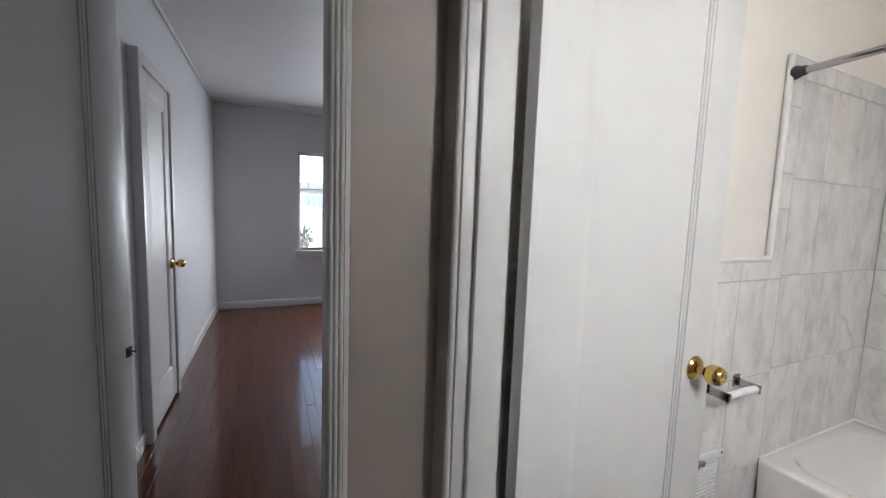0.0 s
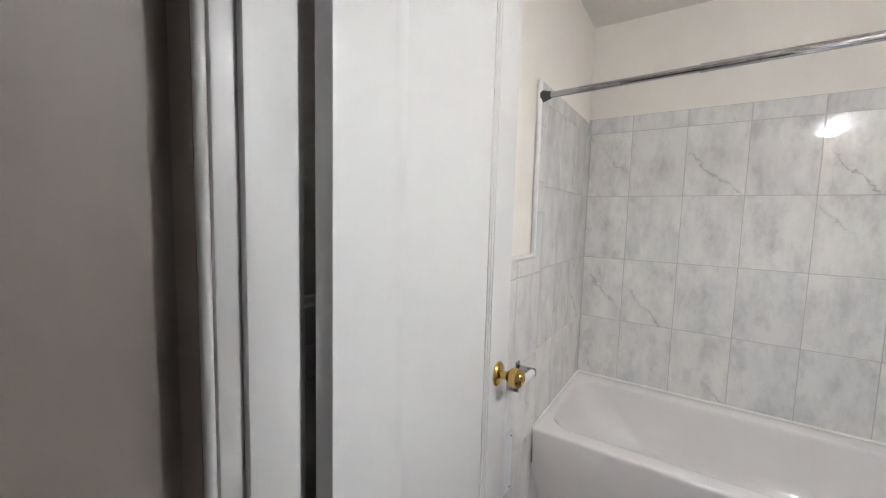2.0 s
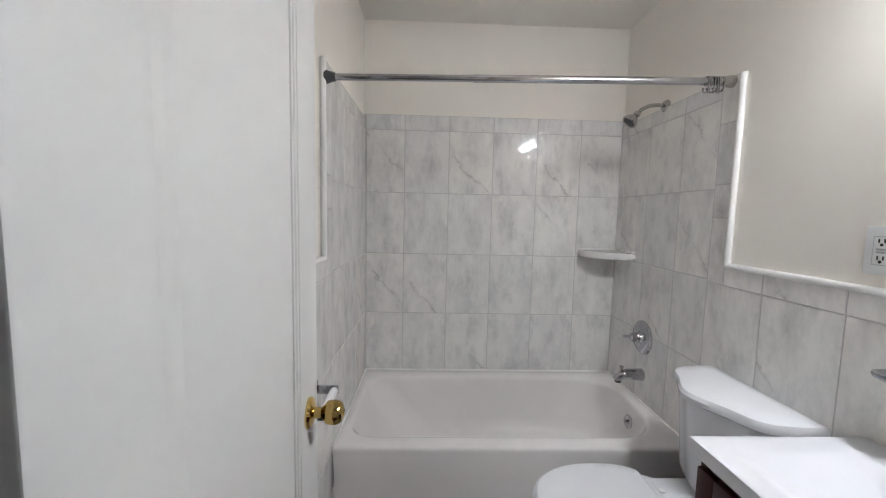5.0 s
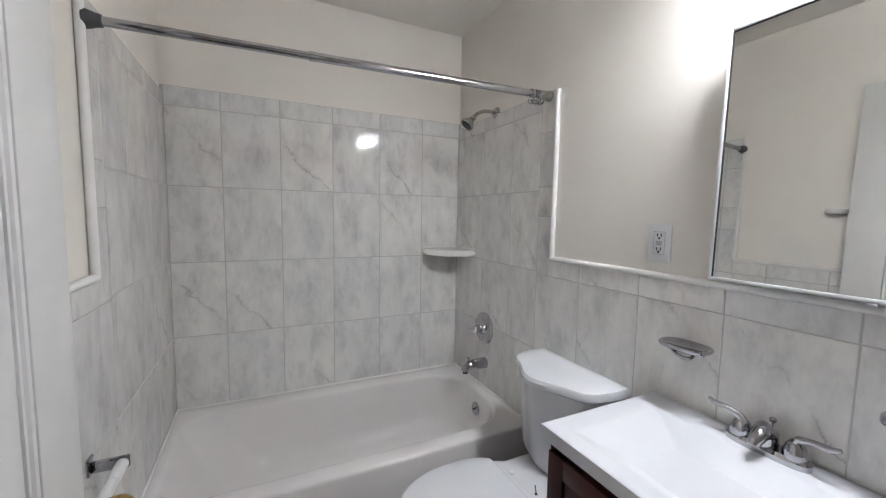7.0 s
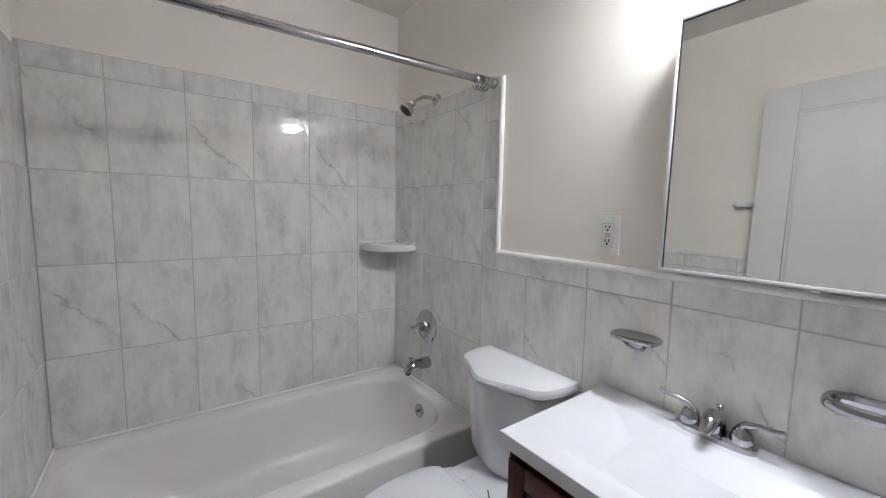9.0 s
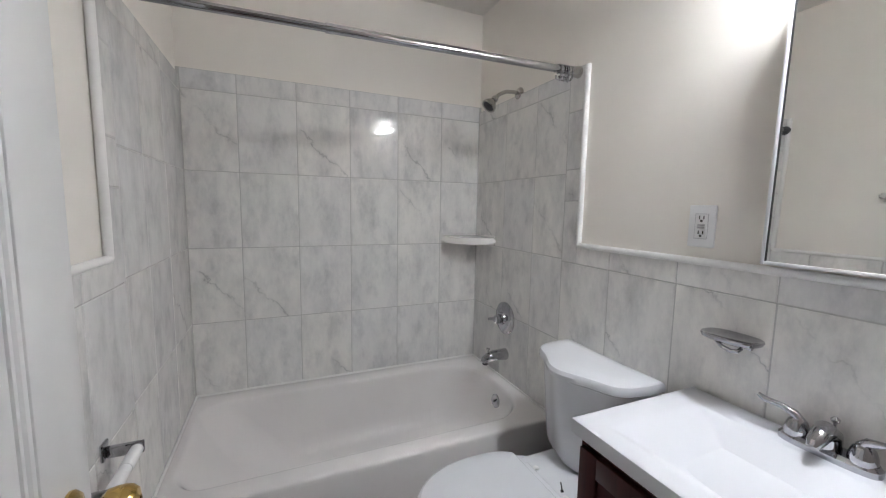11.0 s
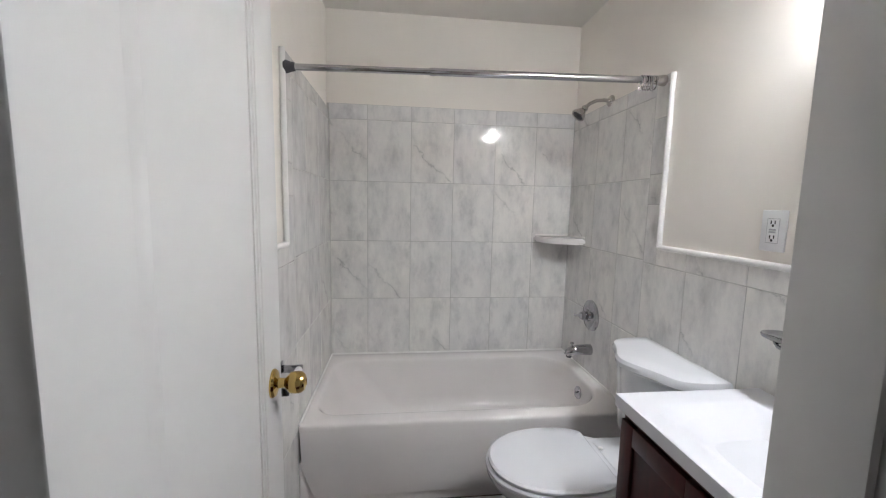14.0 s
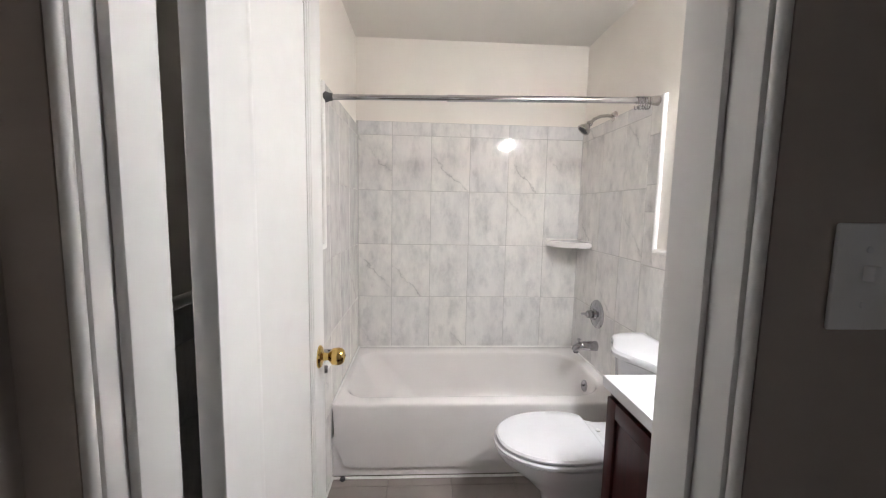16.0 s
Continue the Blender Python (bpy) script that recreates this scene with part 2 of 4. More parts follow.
def lathe(bm, profile, m=Matrix(), seg=28):
    """Turns (radius, height) pairs round z, then moves the form by m."""
    rings = []
    for r, h in profile:
        rings.append([bm.verts.new(m @ Vector((max(r, 1e-4) * math.cos(2 * math.pi * k / seg), max(r, 1e-4) * math.sin(2 * math.pi * k / seg), h))) for k in range(seg)])
    for a, b in zip(rings, rings[1:]):
        for k in range(seg):
            bm.faces.new((a[k], a[(k + 1) % seg], b[(k + 1) % seg], b[k]))
    bm.faces.new(rings[0][::-1])
    bm.faces.new(rings[-1])
    return bm


def loft(bm, loops, close_first=False, close_last=True):
    rings = [[bm.verts.new(p) for p in lp] for lp in loops]
    n = len(rings[0])
    for a, b in zip(rings, rings[1:]):
        for k in range(n):
            bm.faces.new((a[k], a[(k + 1) % n], b[(k + 1) % n], b[k]))
    if close_first:
        bm.faces.new(rings[0][::-1])
    if close_last:
        bm.faces.new(rings[-1])
    return bm


def oval(cx, cy, rx, ry, z, power=2.0, n=64):
    out = []
    for k in range(n):
        a = 2 * math.pi * (k + 0.5) / n
        c, s = math.cos(a), math.sin(a)
        out.append((cx + rx * math.copysign(abs(c) ** (2 / power), c), cy + ry * math.copysign(abs(s) ** (2 / power), s), z))
    return out


def extruded(bm, outline, z0, z1):
    lo = [bm.verts.new((x, y, z0)) for x, y in outline]
    hi = [bm.verts.new((x, y, z1)) for x, y in outline]
    n = len(lo)
    for k in range(n):
        bm.faces.new((lo[k], lo[(k + 1) % n], hi[(k + 1) % n], hi[k]))
    bm.faces.new(lo[::-1])
    bm.faces.new(hi)
    return bm


# facing matrices: local x runs along the wall, local z up, local -y into the room
FACE_SOUTH = pose(0, 0, 0, 0, 0, 180)
FACE_EAST = pose(0, 0, 0, 0, 0, -90)
FACE_NORTH = pose(0, 0, 0, 0, 0, 0)

# ---- structure: bathroom ----
YN, YS = 0.722, -0.742          # faces of the tiles on the two long walls
PN, PS, PE = 0.736, -0.756, 0.014   # painted plaster behind them
XW, XH = -1.985, -2.118         # the door wall: bathroom face and hall face
JN, JS = 0.636, -0.050          # door jambs
HEAD = 1.945
CB, CL = 2.355, 2.40            # ceilings

bath = {}
bath["east"] = setting(part("wall_east", boxed(PE, PE + 0.12, -0.9, 0.86, 0, CB), WALL_BATH), "cream painted plaster wall above marble tiles")
bath["north"] = setting(part("wall_north", boxed(XW + 0.001, PE, PN, 0.86, 0, CB), WALL_BATH), "cream painted plaster wall above tile wainscot")
bath["south"] = setting(part("wall_south", boxed(XW + 0.001, PE, -0.9, PS, 0, CB), WALL_BATH), "cream painted plaster wall above tile wainscot")
bm = bmesh.new()
box(bm, XH, XW, JN + 0.02, 0.705, 0, 2.42)
box(bm, XH, XW, -1.7, JS - 0.02, 0, 2.42)
box(bm, XH, XW, JS - 0.02, JN + 0.02, HEAD + 0.02, 2.42)
box(bm, XH, -2.1055, JN + 0.0145, JN + 0.02, 0, HEAD + 0.02)
box(bm, XH, -2.1055, JS - 0.02, JS - 0.0165, 0, HEAD + 0.02)
setting(part("wall_west", bm, WALL_HALL_SHADED), "wall between hall and bathroom, its shade put in as greyish paint")
setting(part("ceiling_bathroom", boxed(XW, PE + 0.12, -0.9, 0.86, CB, CB + 0.1), CEIL_BATH), "off-white painted bathroom ceiling", "ceiling")
bath_floor = setting(part("floor_bathroom", boxed(XW - 0.08, PE, PS, PN, -0.06, -0.004), plain("taupe_floor_grout", (0.19, 0.165, 0.15), 0.85)), "taupe tiled bathroom floor", "floor")

# door lining with its stops
bm = bmesh.new()
for y0, y1, s0, s1, start, end in ((JN, JN + 0.02, JN - 0.014, JN, -2.076, -2.003), (JS - 0.02, JS, JS, JS + 0.010, -2.062, -1.986)):
    box(bm, -2.105, XW, y0, y1, 0, HEAD + 0.02, 0.003)
    box(bm, start, end, s0, s1, 0, HEAD, 0.003)
box(bm, -2.105, XW, JS, JN, HEAD, HEAD + 0.02, 0.004)
box(bm, -2.076, -2.006, JS + 0.010, JN - 0.014, HEAD - 0.016, HEAD, 0.003)
setting(part("door_frame_bathroom", bm, TRIM_WHITE), "white glossy painted door lining with stops", "door frame")
bm = bmesh.new()
for y in (JN + 0.0085, JS - 0.0105):
    tube(bm, [(-2.112, y, 0), (-2.112, y, HEAD + 0.01)], 0.007, 12)
setting(part("trim", bm, TRIM_WHITE), "white rounded bead along the door opening", "trim")

# ---- structure: hall and living room ----
LX = -2.3345                      # living-room opening, its near jamb
setting(part("wall_hall_north", box(boxed(LX + 0.02, XW, 0.705, 0.86, 0, 2.42), -3.04, LX + 0.02, 0.705, 0.86, 2.03, 2.42), WALL_HALL_SHADED), "hall wall beside the living room opening, its shade put in as grey paint")
# two unseen walls close the hall, white so they bounce more light
setting(part("wall_hall_west", boxed(-3.36, -3.24, -1.82, 0.86, 0, 2.42), WALL_BOUNCE), "unseen hall wall, white to bounce light")
setting(part("wall_hall_south", boxed(-3.24, XH, -1.82, -1.7, 0, 2.42), WALL_BOUNCE), "unseen hall end wall, white to bounce light")
setting(part("wall_hall_pier", boxed(-3.24, -3.04, 0.705, 0.86, 0, 2.42), WALL_HALL_SHADED), "hall wall beside the opening, its shade put in as grey paint")
setting(part("ceiling_hall", boxed(-3.36, XW, -1.82, 0.86, 2.42, 2.52), CEIL_BATH), "off-white painted hall ceiling", "ceiling")
setting(part("floor_hall", boxed(-3.36, XW - 0.08, -1.82, 0.80, -0.06, 0), WOOD), "red-brown hardwood hall floor", "floor")

RX0, RX1, RY0, RY1 = -3.05, 0.9, 0.86, 5.09
WX0, WX1, WZ0, WZ1 = -2.15, -0.75, 0.70, 1.925
setting(part("wall_living_west", boxed(RX0 - 0.12, RX0, RY0, RY1 + 0.15, 0, CL), WALL_LIVING), "grey-white painted living room wall")
setting(part("wall_living_east", boxed(RX1, RX1 + 0.12, RY0, RY1 + 0.15, 0, CL), WALL_LIVING), "grey-white painted living room wall")
setting(part("wall_living_south", boxed(XW, RX1, 0.862, 0.90, 0, CL), WALL_LIVING), "grey-white painted living room wall")
bm = bmesh.new()
box(bm, RX0, WX0, RY1, RY1 + 0.15, 0, CL)
box(bm, WX1, RX1, RY1, RY1 + 0.15, 0, CL)
box(bm, WX0, WX1, RY1, RY1 + 0.15, 0, WZ0)
box(bm, WX0, WX1, RY1, RY1 + 0.15, WZ1, CL)
setting(part("wall_living_north", bm, WALL_LIVING), "grey-white painted wall with a window opening")
setting(part("ceiling_living", boxed(RX0 - 0.12, RX1 + 0.12, RY0, RY1 + 0.15, CL, CL + 0.1), WALL_LIVING), "grey-white painted living room ceiling", "ceiling")
living_floor = setting(part("floor_living", boxed(RX0, RX1, 0.80, RY1, -0.06, -0.006), WOOD_GAP), "glossy red-brown hardwood strip floor", "floor")


def baseboard(x0, x1, y0, y1):
    bm = boxed(x0, x1, y0, y1, 0, 0.085, 0.004)
    return setting(part("baseboard", bm, TRIM_WHITE), "white painted baseboard", "baseboard")


baseboard(RX0, RX1, RY1 - 0.015, RY1)
baseboard(RX0, RX0 + 0.015, 2.925, RY1 - 0.016)
baseboard(RX0, RX0 + 0.015, RY0 + 0.05, 2.268)
bm = bmesh.new()
tube(bm, [(RX0 + 0.012, 0.9, CL - 0.012), (RX0 + 0.012, RY1, CL - 0.012)], 0.012, 8)
tube(bm, [(RX0, RY1 - 0.012, CL - 0.012), (RX1, RY1 - 0.012, CL - 0.012)], 0.012, 8)
setting(part("trim_ceiling", bm, WALL_LIVING), "rounded cove between wall and ceiling", "trim")

# reeded casing and lining of the living-room opening
prof = [(LX - 0.012, 0.705), (LX - 0.012, 0.682)]
for k in range(3):
    cx = LX - 0.0065 + 0.0095 * k
    prof += [(cx + 0.0043 * math.cos(a), 0.679 - 0.005 * math.sin(a)) for a in (math.pi - math.pi * i / 6 for i in range(7))]
prof += [(LX + 0.018, 0.677), (LX + 0.025, 0.679), (LX + 0.028, 0.684), (LX + 0.028, 0.705)]
setting(part("door_frame_living", extruded(bmesh.new(), prof, 0, 2.06), TRIM_WHITE), "white reeded door casing of the living room opening", "door frame")
setting(part("trim_jamb", boxed(LX, LX + 0.02, 0.706, 0.859, 0, 2.03, 0.003), TRIM_WHITE), "white painted door lining", "trim")

# windows
def window(name, WX0, WX1, label):
    f = 0.03
    bm = bmesh.new()
    box(bm, WX0, WX0 + f, RY1 + 0.03, RY1 + 0.07, WZ0, WZ1, 0.003)
    box(bm, WX1 - f, WX1, RY1 + 0.03, RY1 + 0.07, WZ0, WZ1, 0.003)
    box(bm, WX0 + f, WX1 - f, RY1 + 0.03, RY1 + 0.07, WZ0, WZ0 + f, 0.003)
    box(bm, WX0 + f, WX1 - f, RY1 + 0.03, RY1 + 0.07, WZ1 - f, WZ1, 0.003)
    win = thing(name, label, "window")
    win["kind"] = "structure"
    part("window_frame", bm, TRIM_WHITE, win)
    part("pane", boxed(WX0 + f, WX1 - f, RY1 + 0.045, RY1 + 0.051, WZ0 + f, WZ1 - f), GLASS, win).visible_shadow = False
    part("window_sill", boxed(WX0 - 0.035, WX1 + 0.035, RY1 - 0.035, RY1 + 0.03, WZ0 - 0.028, WZ0 - 0.002, 0.004), TRIM_WHITE, win)
    part("window_apron", boxed(WX0 - 0.02, WX1 + 0.02, RY1 - 0.014, RY1 - 0.001, WZ0 - 0.085, WZ0 - 0.03, 0.003), TRIM_WHITE, win)
    return win


win = window("window_1", WX0, WX1, "white framed window with a view of a bright street")
part("cord", tube(bmesh.new(), [(WX0 + 0.13, RY1 + 0.02, WZ1 - 0.01), (WX0 + 0.135, RY1 + 0.02, 1.25)], 0.004, 8), PLASTIC, win, "thin hanging blind wand")
part("blind_rail", boxed(WX0 + 0.035, WX1 - 0.035, RY1 + 0.005, RY1 + 0.027, WZ0 + 0.02, WZ0 + 0.036, 0.003), plain("brown_rail", (0.16, 0.12, 0.10), 0.5), win, "dark bottom rail of a blind")

# ---- doors ----
def panel_leaf(name, width, height, stile, mat, parent, thick=0.034, rail_top=0.12, rail_bottom=0.2):
    """A one-panel door leaf: local x from hinge to free edge, y through the thickness."""
    bm = bmesh.new()
    box(bm, 0, stile, 0, thick, 0, height, 0.0025)
    box(bm, width - stile, width, 0, thick, 0, height, 0.0025)
    box(bm, stile, width - stile, 0, thick, 0, rail_bottom, 0.0015)
    box(bm, stile, width - stile, 0, thick, height - rail_top, height, 0.0015)
    leaf = part(name, bm, mat, parent)
    x0, x1, z0, z1 = stile, width - stile, rail_bottom, height - rail_top
    part("panel", boxed(x0, x1, 0.010, thick - 0.010, z0, z1), mat, leaf)
    for y, s in ((0.0, 1), (thick, -1)):
        bm = bmesh.new()
        for p, q in (((x0, z0), (x0, z1)), ((x0, z1), (x1, z1)), ((x1, z1), (x1, z0)), ((x1, z0), (x0, z0))):
            ax = 1 if p[0] > (x0 + x1) / 2 else -1
            az = 1 if p[1] > (z0 + z1) / 2 else -1
            bx = 1 if q[0] > (x0 + x1) / 2 else -1
            bz = 1 if q[1] > (z0 + z1) / 2 else -1
            prof = ((0.0035, 0.0102), (0.0035, 0.0015), (0.0095, 0.0025), (0.0115, 0.0060), (0.0165, 0.0066), (0.0165, 0.0104))
            if ax < 0 and bx < 0:
                prof = ((-0.005, -0.0003), (0.004, 0.0004), (0.012, 0.0016), (0.022, 0.0045), (0.036, 0.0088), (0.044, 0.0104))
            a = [Vector((p[0] - ax * o, y + h * s, p[1] - az * o)) for o, h in prof]
            b = [Vector((q[0] - bx * o, y + h * s, q[1] - bz * o)) for o, h in prof]
            va, vb = [bm.verts.new(v) for v in a], [bm.verts.new(v) for v in b]
            for k in range(5):
                bm.faces.new((va[k], va[k + 1], vb[k + 1], vb[k]))
        part("panel_moulding", bm, mat, leaf)
    return leaf


def knob(parent, x, y, z, s, mat, r=0.0255):
    """A round knob with its rose; s is the side of the leaf along y."""
    m = Matrix.Translation((x, y, z)) @ pose(0, 0, 0, -90 * s, 0, 0)
    k = part("knob", lathe(bmesh.new(), [(0.012, 0.012), (0.011, 0.028), (0.016, 0.032), (0.024, 0.040), (r, 0.050), (r, 0.059), (r - 0.002, 0.066), (0.018, 0.0725), (0.008, 0.0755), (0.007, 0.074), (0.003, 0.074)], m), mat, parent, "polished brass knob")
    part("rose", lathe(bmesh.new(), [(0.033, 0.0005), (0.033, 0.004), (0.029, 0.009), (0.016, 0.013), (0.013, 0.014)], m), mat, k)
    return k


door = thing("door_1", "white one-panel bathroom door standing open beside tiles", "door", (-1.990, 0.572, 0.012), "", 2.95)
door["kind"] = "structure"
leaf = panel_leaf("leaf", 0.660, 1.925, 0.128, DOOR_WHITE, door, 0.034)
knob(leaf, 0.584, 0.0, 0.844, -1, BRASS)
knob(leaf, 0.584, 0.034, 0.844, 1, BRASS)
part("latch_plate", boxed(0.6595, 0.6615, 0.006, 0.028, 0.826, 0.884, 0.0006), BRASS, leaf)
for z in (0.22, 1.68):
    part("hinge", tube(bmesh.new(), [(0.004, 0.041, z), (0.004, 0.041, z + 0.09)], 0.006, 10), TRIM_WHITE, leaf)

# the living-room door, swung into the room
ang = math.degrees(math.atan2(1.40 - 0.81, -2.835 + 3.0))
door = thing("door_2", "white painted living room door standing open", "door", (-3.0, 0.81, 0.012), "", ang)
door["kind"] = "structure"
leaf = panel_leaf("leaf", 0.615, 1.98, 0.11, DOOR_WHITE, door)
lat = part("latch", boxed(0.588, 0.612, -0.004, 0.0005, 0.765, 0.795, 0.001), RUBBER, leaf, "small dark latch")
part("latch_hook", tube(bmesh.new(), [(0.604, -0.004, 0.782), (0.616, -0.010, 0.775), (0.624, -0.008, 0.786)], 0.0035, 8), CHROME, lat)

# closet door in the living room
door = thing("door_3", "white closed closet door with brass knob", "door", (RX0 + 0.034, 2.335, 0.02), "", 90)
door["kind"] = "structure"
leaf = panel_leaf("leaf", 0.520, 1.885, 0.09, DOOR_WHITE, door, 0.03)
knob(leaf, 0.475, 0.0, 0.85, -1, BRASS, 0.025)
for z in (0.18, 1.66):
    part("hinge", boxed(-0.012, 0.018, -0.004, 0.002, z, z + 0.10, 0.001), GREY_METAL, leaf)
bm = bmesh.new()
for y0, y1, z0, z1 in ((2.27, 2.33, 0, 1.97), (2.86, 2.92, 0, 1.97), (2.33, 2.86, 1.91, 1.97)):
    box(bm, RX0, RX0 + 0.045, y0, y1, z0, z1, 0.004)
setting(part("door_frame_closet", bm, TRIM_WHITE), "white painted closet door casing", "door frame")

# ---- bathtub ----
TX, RIM = -0.765, 0.360
tub = thing("bathtub", "white enamelled built-in alcove bathtub with rolled rim", "bathtub")
x0, x1, y0, y1 = TX, -0.001, YS + 0.002, YN - 0.002
cx, cy = (x0 + x1) / 2, (y0 + y1) / 2


def tub_loop(front, back, right, left, z, r_right=0.003, r_left=0.003, n=12):
    """A rounded rectangle inside the tub's outline: insets from its four sides, corner radii at its two ends."""
    ax, bx, ay, by = x0 + front, x1 - back, y0 + right, y1 - left
    out = []
    for px, py, r, start in ((bx, by, r_left, 0), (ax, by, r_left, 90), (ax, ay, r_right, 180), (bx, ay, r_right, 270)):
        r = min(r, (bx - ax) / 2 - 0.004)
        mx, my = px + (-r if px == bx else r), py + (-r if py == by else r)
        out += [(mx + r * math.cos(radians(start + 90 * i / n)), my + r * math.sin(radians(start + 90 * i / n)), z) for i in range(n + 1)]
    return out


loops = [tub_loop(0, 0, 0, 0, RIM - 0.026), tub_loop(0, 0, 0, 0, RIM - 0.010), tub_loop(0.002, 0, 0, 0, RIM - 0.004), tub_loop(0.007, 0.001, 0.001, 0.001, RIM), tub_loop(0.016, 0.004, 0.004, 0.004, RIM + 0.0015),
         tub_loop(0.076, 0.082, 0.050, 0.030, RIM - 0.001, 0.20, 0.11), tub_loop(0.082, 0.087, 0.055, 0.034, RIM - 0.003, 0.20, 0.11), tub_loop(0.087, 0.091, 0.060, 0.040, RIM - 0.009, 0.20, 0.11),
         tub_loop(0.091, 0.094, 0.064, 0.048, RIM - 0.022, 0.20, 0.115), tub_loop(0.095, 0.098, 0.070, 0.075, RIM - 0.07, 0.20, 0.13), tub_loop(0.104, 0.106, 0.080, 0.130, RIM - 0.15, 0.20, 0.15),
         tub_loop(0.116, 0.116, 0.094, 0.195, RIM - 0.23, 0.20, 0.16), tub_loop(0.128, 0.128, 0.110, 0.240, RIM - 0.270, 0.19, 0.16), tub_loop(0.150, 0.150, 0.136, 0.275, RIM - 0.292, 0.17, 0.15),
         tub_loop(0.185, 0.185, 0.175, 0.315, RIM - 0.300, 0.13, 0.12), tub_loop(0.28, 0.28, 0.35, 0.50, RIM - 0.304, 0.08, 0.08)]
basin = part("basin", loft(bmesh.new(), loops), TUB, tub, "", 50)
part("kick_strip", boxed(TX - 0.004, TX + 0.03, y0, y1, 0.004, 0.20), TUB, tub)
# smooth apron under the rim, its lower edge undercut with rounded corners
lo, hi, r = 0.050, RIM - 0.018, 0.045
quarter = [math.pi / 2 * i / 6 for i in range(7)]
ring = [(y0 + 0.045 + r - r * math.cos(a), lo + r - r * math.sin(a)) for a in quarter]
ring += [(y1 - 0.045 - r + r * math.sin(a), lo + r - r * math.cos(a)) for a in quarter]
ring += [(y1 - 0.012, 0.17), (y1 - 0.0005, hi), (y0 + 0.0005, hi), (y0 + 0.012, 0.17)]
loops = [[(TX + d, cy + (y - cy) * k, max(z, lo) + e * (z < 0.15)) for y, z in ring] for d, k, e in ((0.0215, 1.0, 0.0), (0.005, 1.0, 0.0), (0.0022, 0.999, 0.0015), (0.0008, 0.996, 0.005))]
loops = [[(x - 0.020 * (1 - max(z - lo, 0) / (hi - lo)), y, z) for x, y, z in lp] for lp in loops]
part("apron", loft(bmesh.new(), loops), TUB, tub)
part("drain_overflow", lathe(bmesh.new(), [(0.034, 0), (0.034, 0.006), (0.028, 0.011), (0.006, 0.013), (0.005, 0.022), (0.002, 0.023)], Matrix.Translation((-0.40, YS + 0.074, 0.272)) @ pose(0, 0, 0, -84, 0, 0)), CHROME, tub, "round chrome overflow plate")
part("overflow_lever", tube(bmesh.new(), [(-0.40, YS + 0.094, 0.277), (-0.412, YS + 0.099, 0.289)], 0.004, 8), CHROME, tub)
cap = thing("floor_bolt", "small dark bolt at the tub's foot", "bolt", (TX - 0.030, YN - 0.055, 0))
part("bolt", lathe(bmesh.new(), [(0.012, 0), (0.012, 0.012), (0.006, 0.016)], Matrix()), RUBBER, cap)
bm = bmesh.new()
tube(bm, [(TX - 0.020, y0 + 0.35, 0.002), (TX - 0.020, y1, 0.002)], 0.007, 8)
tube(bm, [(TX - 0.012, YN - 0.004, 0.002), (-1.9, YN - 0.004, 0.002)], 0.006, 8)
setting(part("caulk_floor", bm, CAULK), "white caulk bead along the floor", "caulk")
bm = bmesh.new()
tube(bm, [(-0.003, y0, RIM + 0.004), (-0.003, y1, RIM + 0.004)], 0.006, 8)
for y in (YS + 0.003, YN - 0.003):
    tube(bm, [(TX, y, RIM + 0.003), (-0.003, y, RIM + 0.003)], 0.005, 8)
setting(part("caulk_tub", bm, CAULK), "white caulk bead round the tub rim", "caulk")

# ---- shower fittings ----
valve = thing("shower_valve", "round chrome shower valve with lever knob", "valve", (-0.345, YS, 0.690))
m = pose(0, 0, 0, -90, 0, 0)
part("plate", lathe(bmesh.new(), [(0.086, 0), (0.086, 0.004), (0.078, 0.010), (0.05, 0.015), (0.034, 0.018), (0.030, 0.03)], m, 40), CHROME, valve)
part("knob", lathe(bmesh.new(), [(0.022, 0.030), (0.024, 0.045), (0.021, 0.062), (0.012, 0.068)], m), CHROME, valve)
part("lever", tube(bmesh.new(), [(0, 0.055, 0), (0.02, 0.062, -0.004), (0.052, 0.07, -0.012)], [0.011, 0.010, 0.008]), CHROME, valve)
spout = thing("tub_spout", "chrome tub spout with diverter knob", "spout", (-0.36, YS, 0.500))
part("body", tube(bmesh.new(), [(0, 0.0005, 0), (0, 0.03, 0.001), (0, 0.075, 0.001), (0, 0.105, -0.004), (0, 0.128, -0.016), (0, 0.137, -0.028)], [0.030, 0.029, 0.027, 0.025, 0.021, 0.014], 20), CHROME, spout)
part("diverter", lathe(bmesh.new(), [(0.005, 0.018), (0.005, 0.034), (0.010, 0.036), (0.010, 0.044), (0.004, 0.046)], Matrix.Translation((0, 0.108, 0))), CHROME, spout)
part("outlet", lathe(bmesh.new(), [(0.014, -0.036), (0.016, -0.02)], Matrix.Translation((0, 0.122, -0.004))), RUBBER, spout)
shower = thing("shower", "brushed nickel shower head on a bent arm", "shower", (-0.39, YS, 1.822))
part("flange", lathe(bmesh.new(), [(0.030, -0.01), (0.030, -0.005), (0.022, 0.006), (0.011, 0.010)], m), NICKEL, shower)
part("arm", tube(bmesh.new(), [(0, -0.012, 0), (0, 0.03, 0.004), (0, 0.070, 0.0), (0, 0.108, -0.018), (0, 0.130, -0.040)], 0.0088, 14), NICKEL, shower)
d = Matrix.Translation((0, 0.126, -0.036)) @ pose(0, 0, 0, 222, 0, 0)
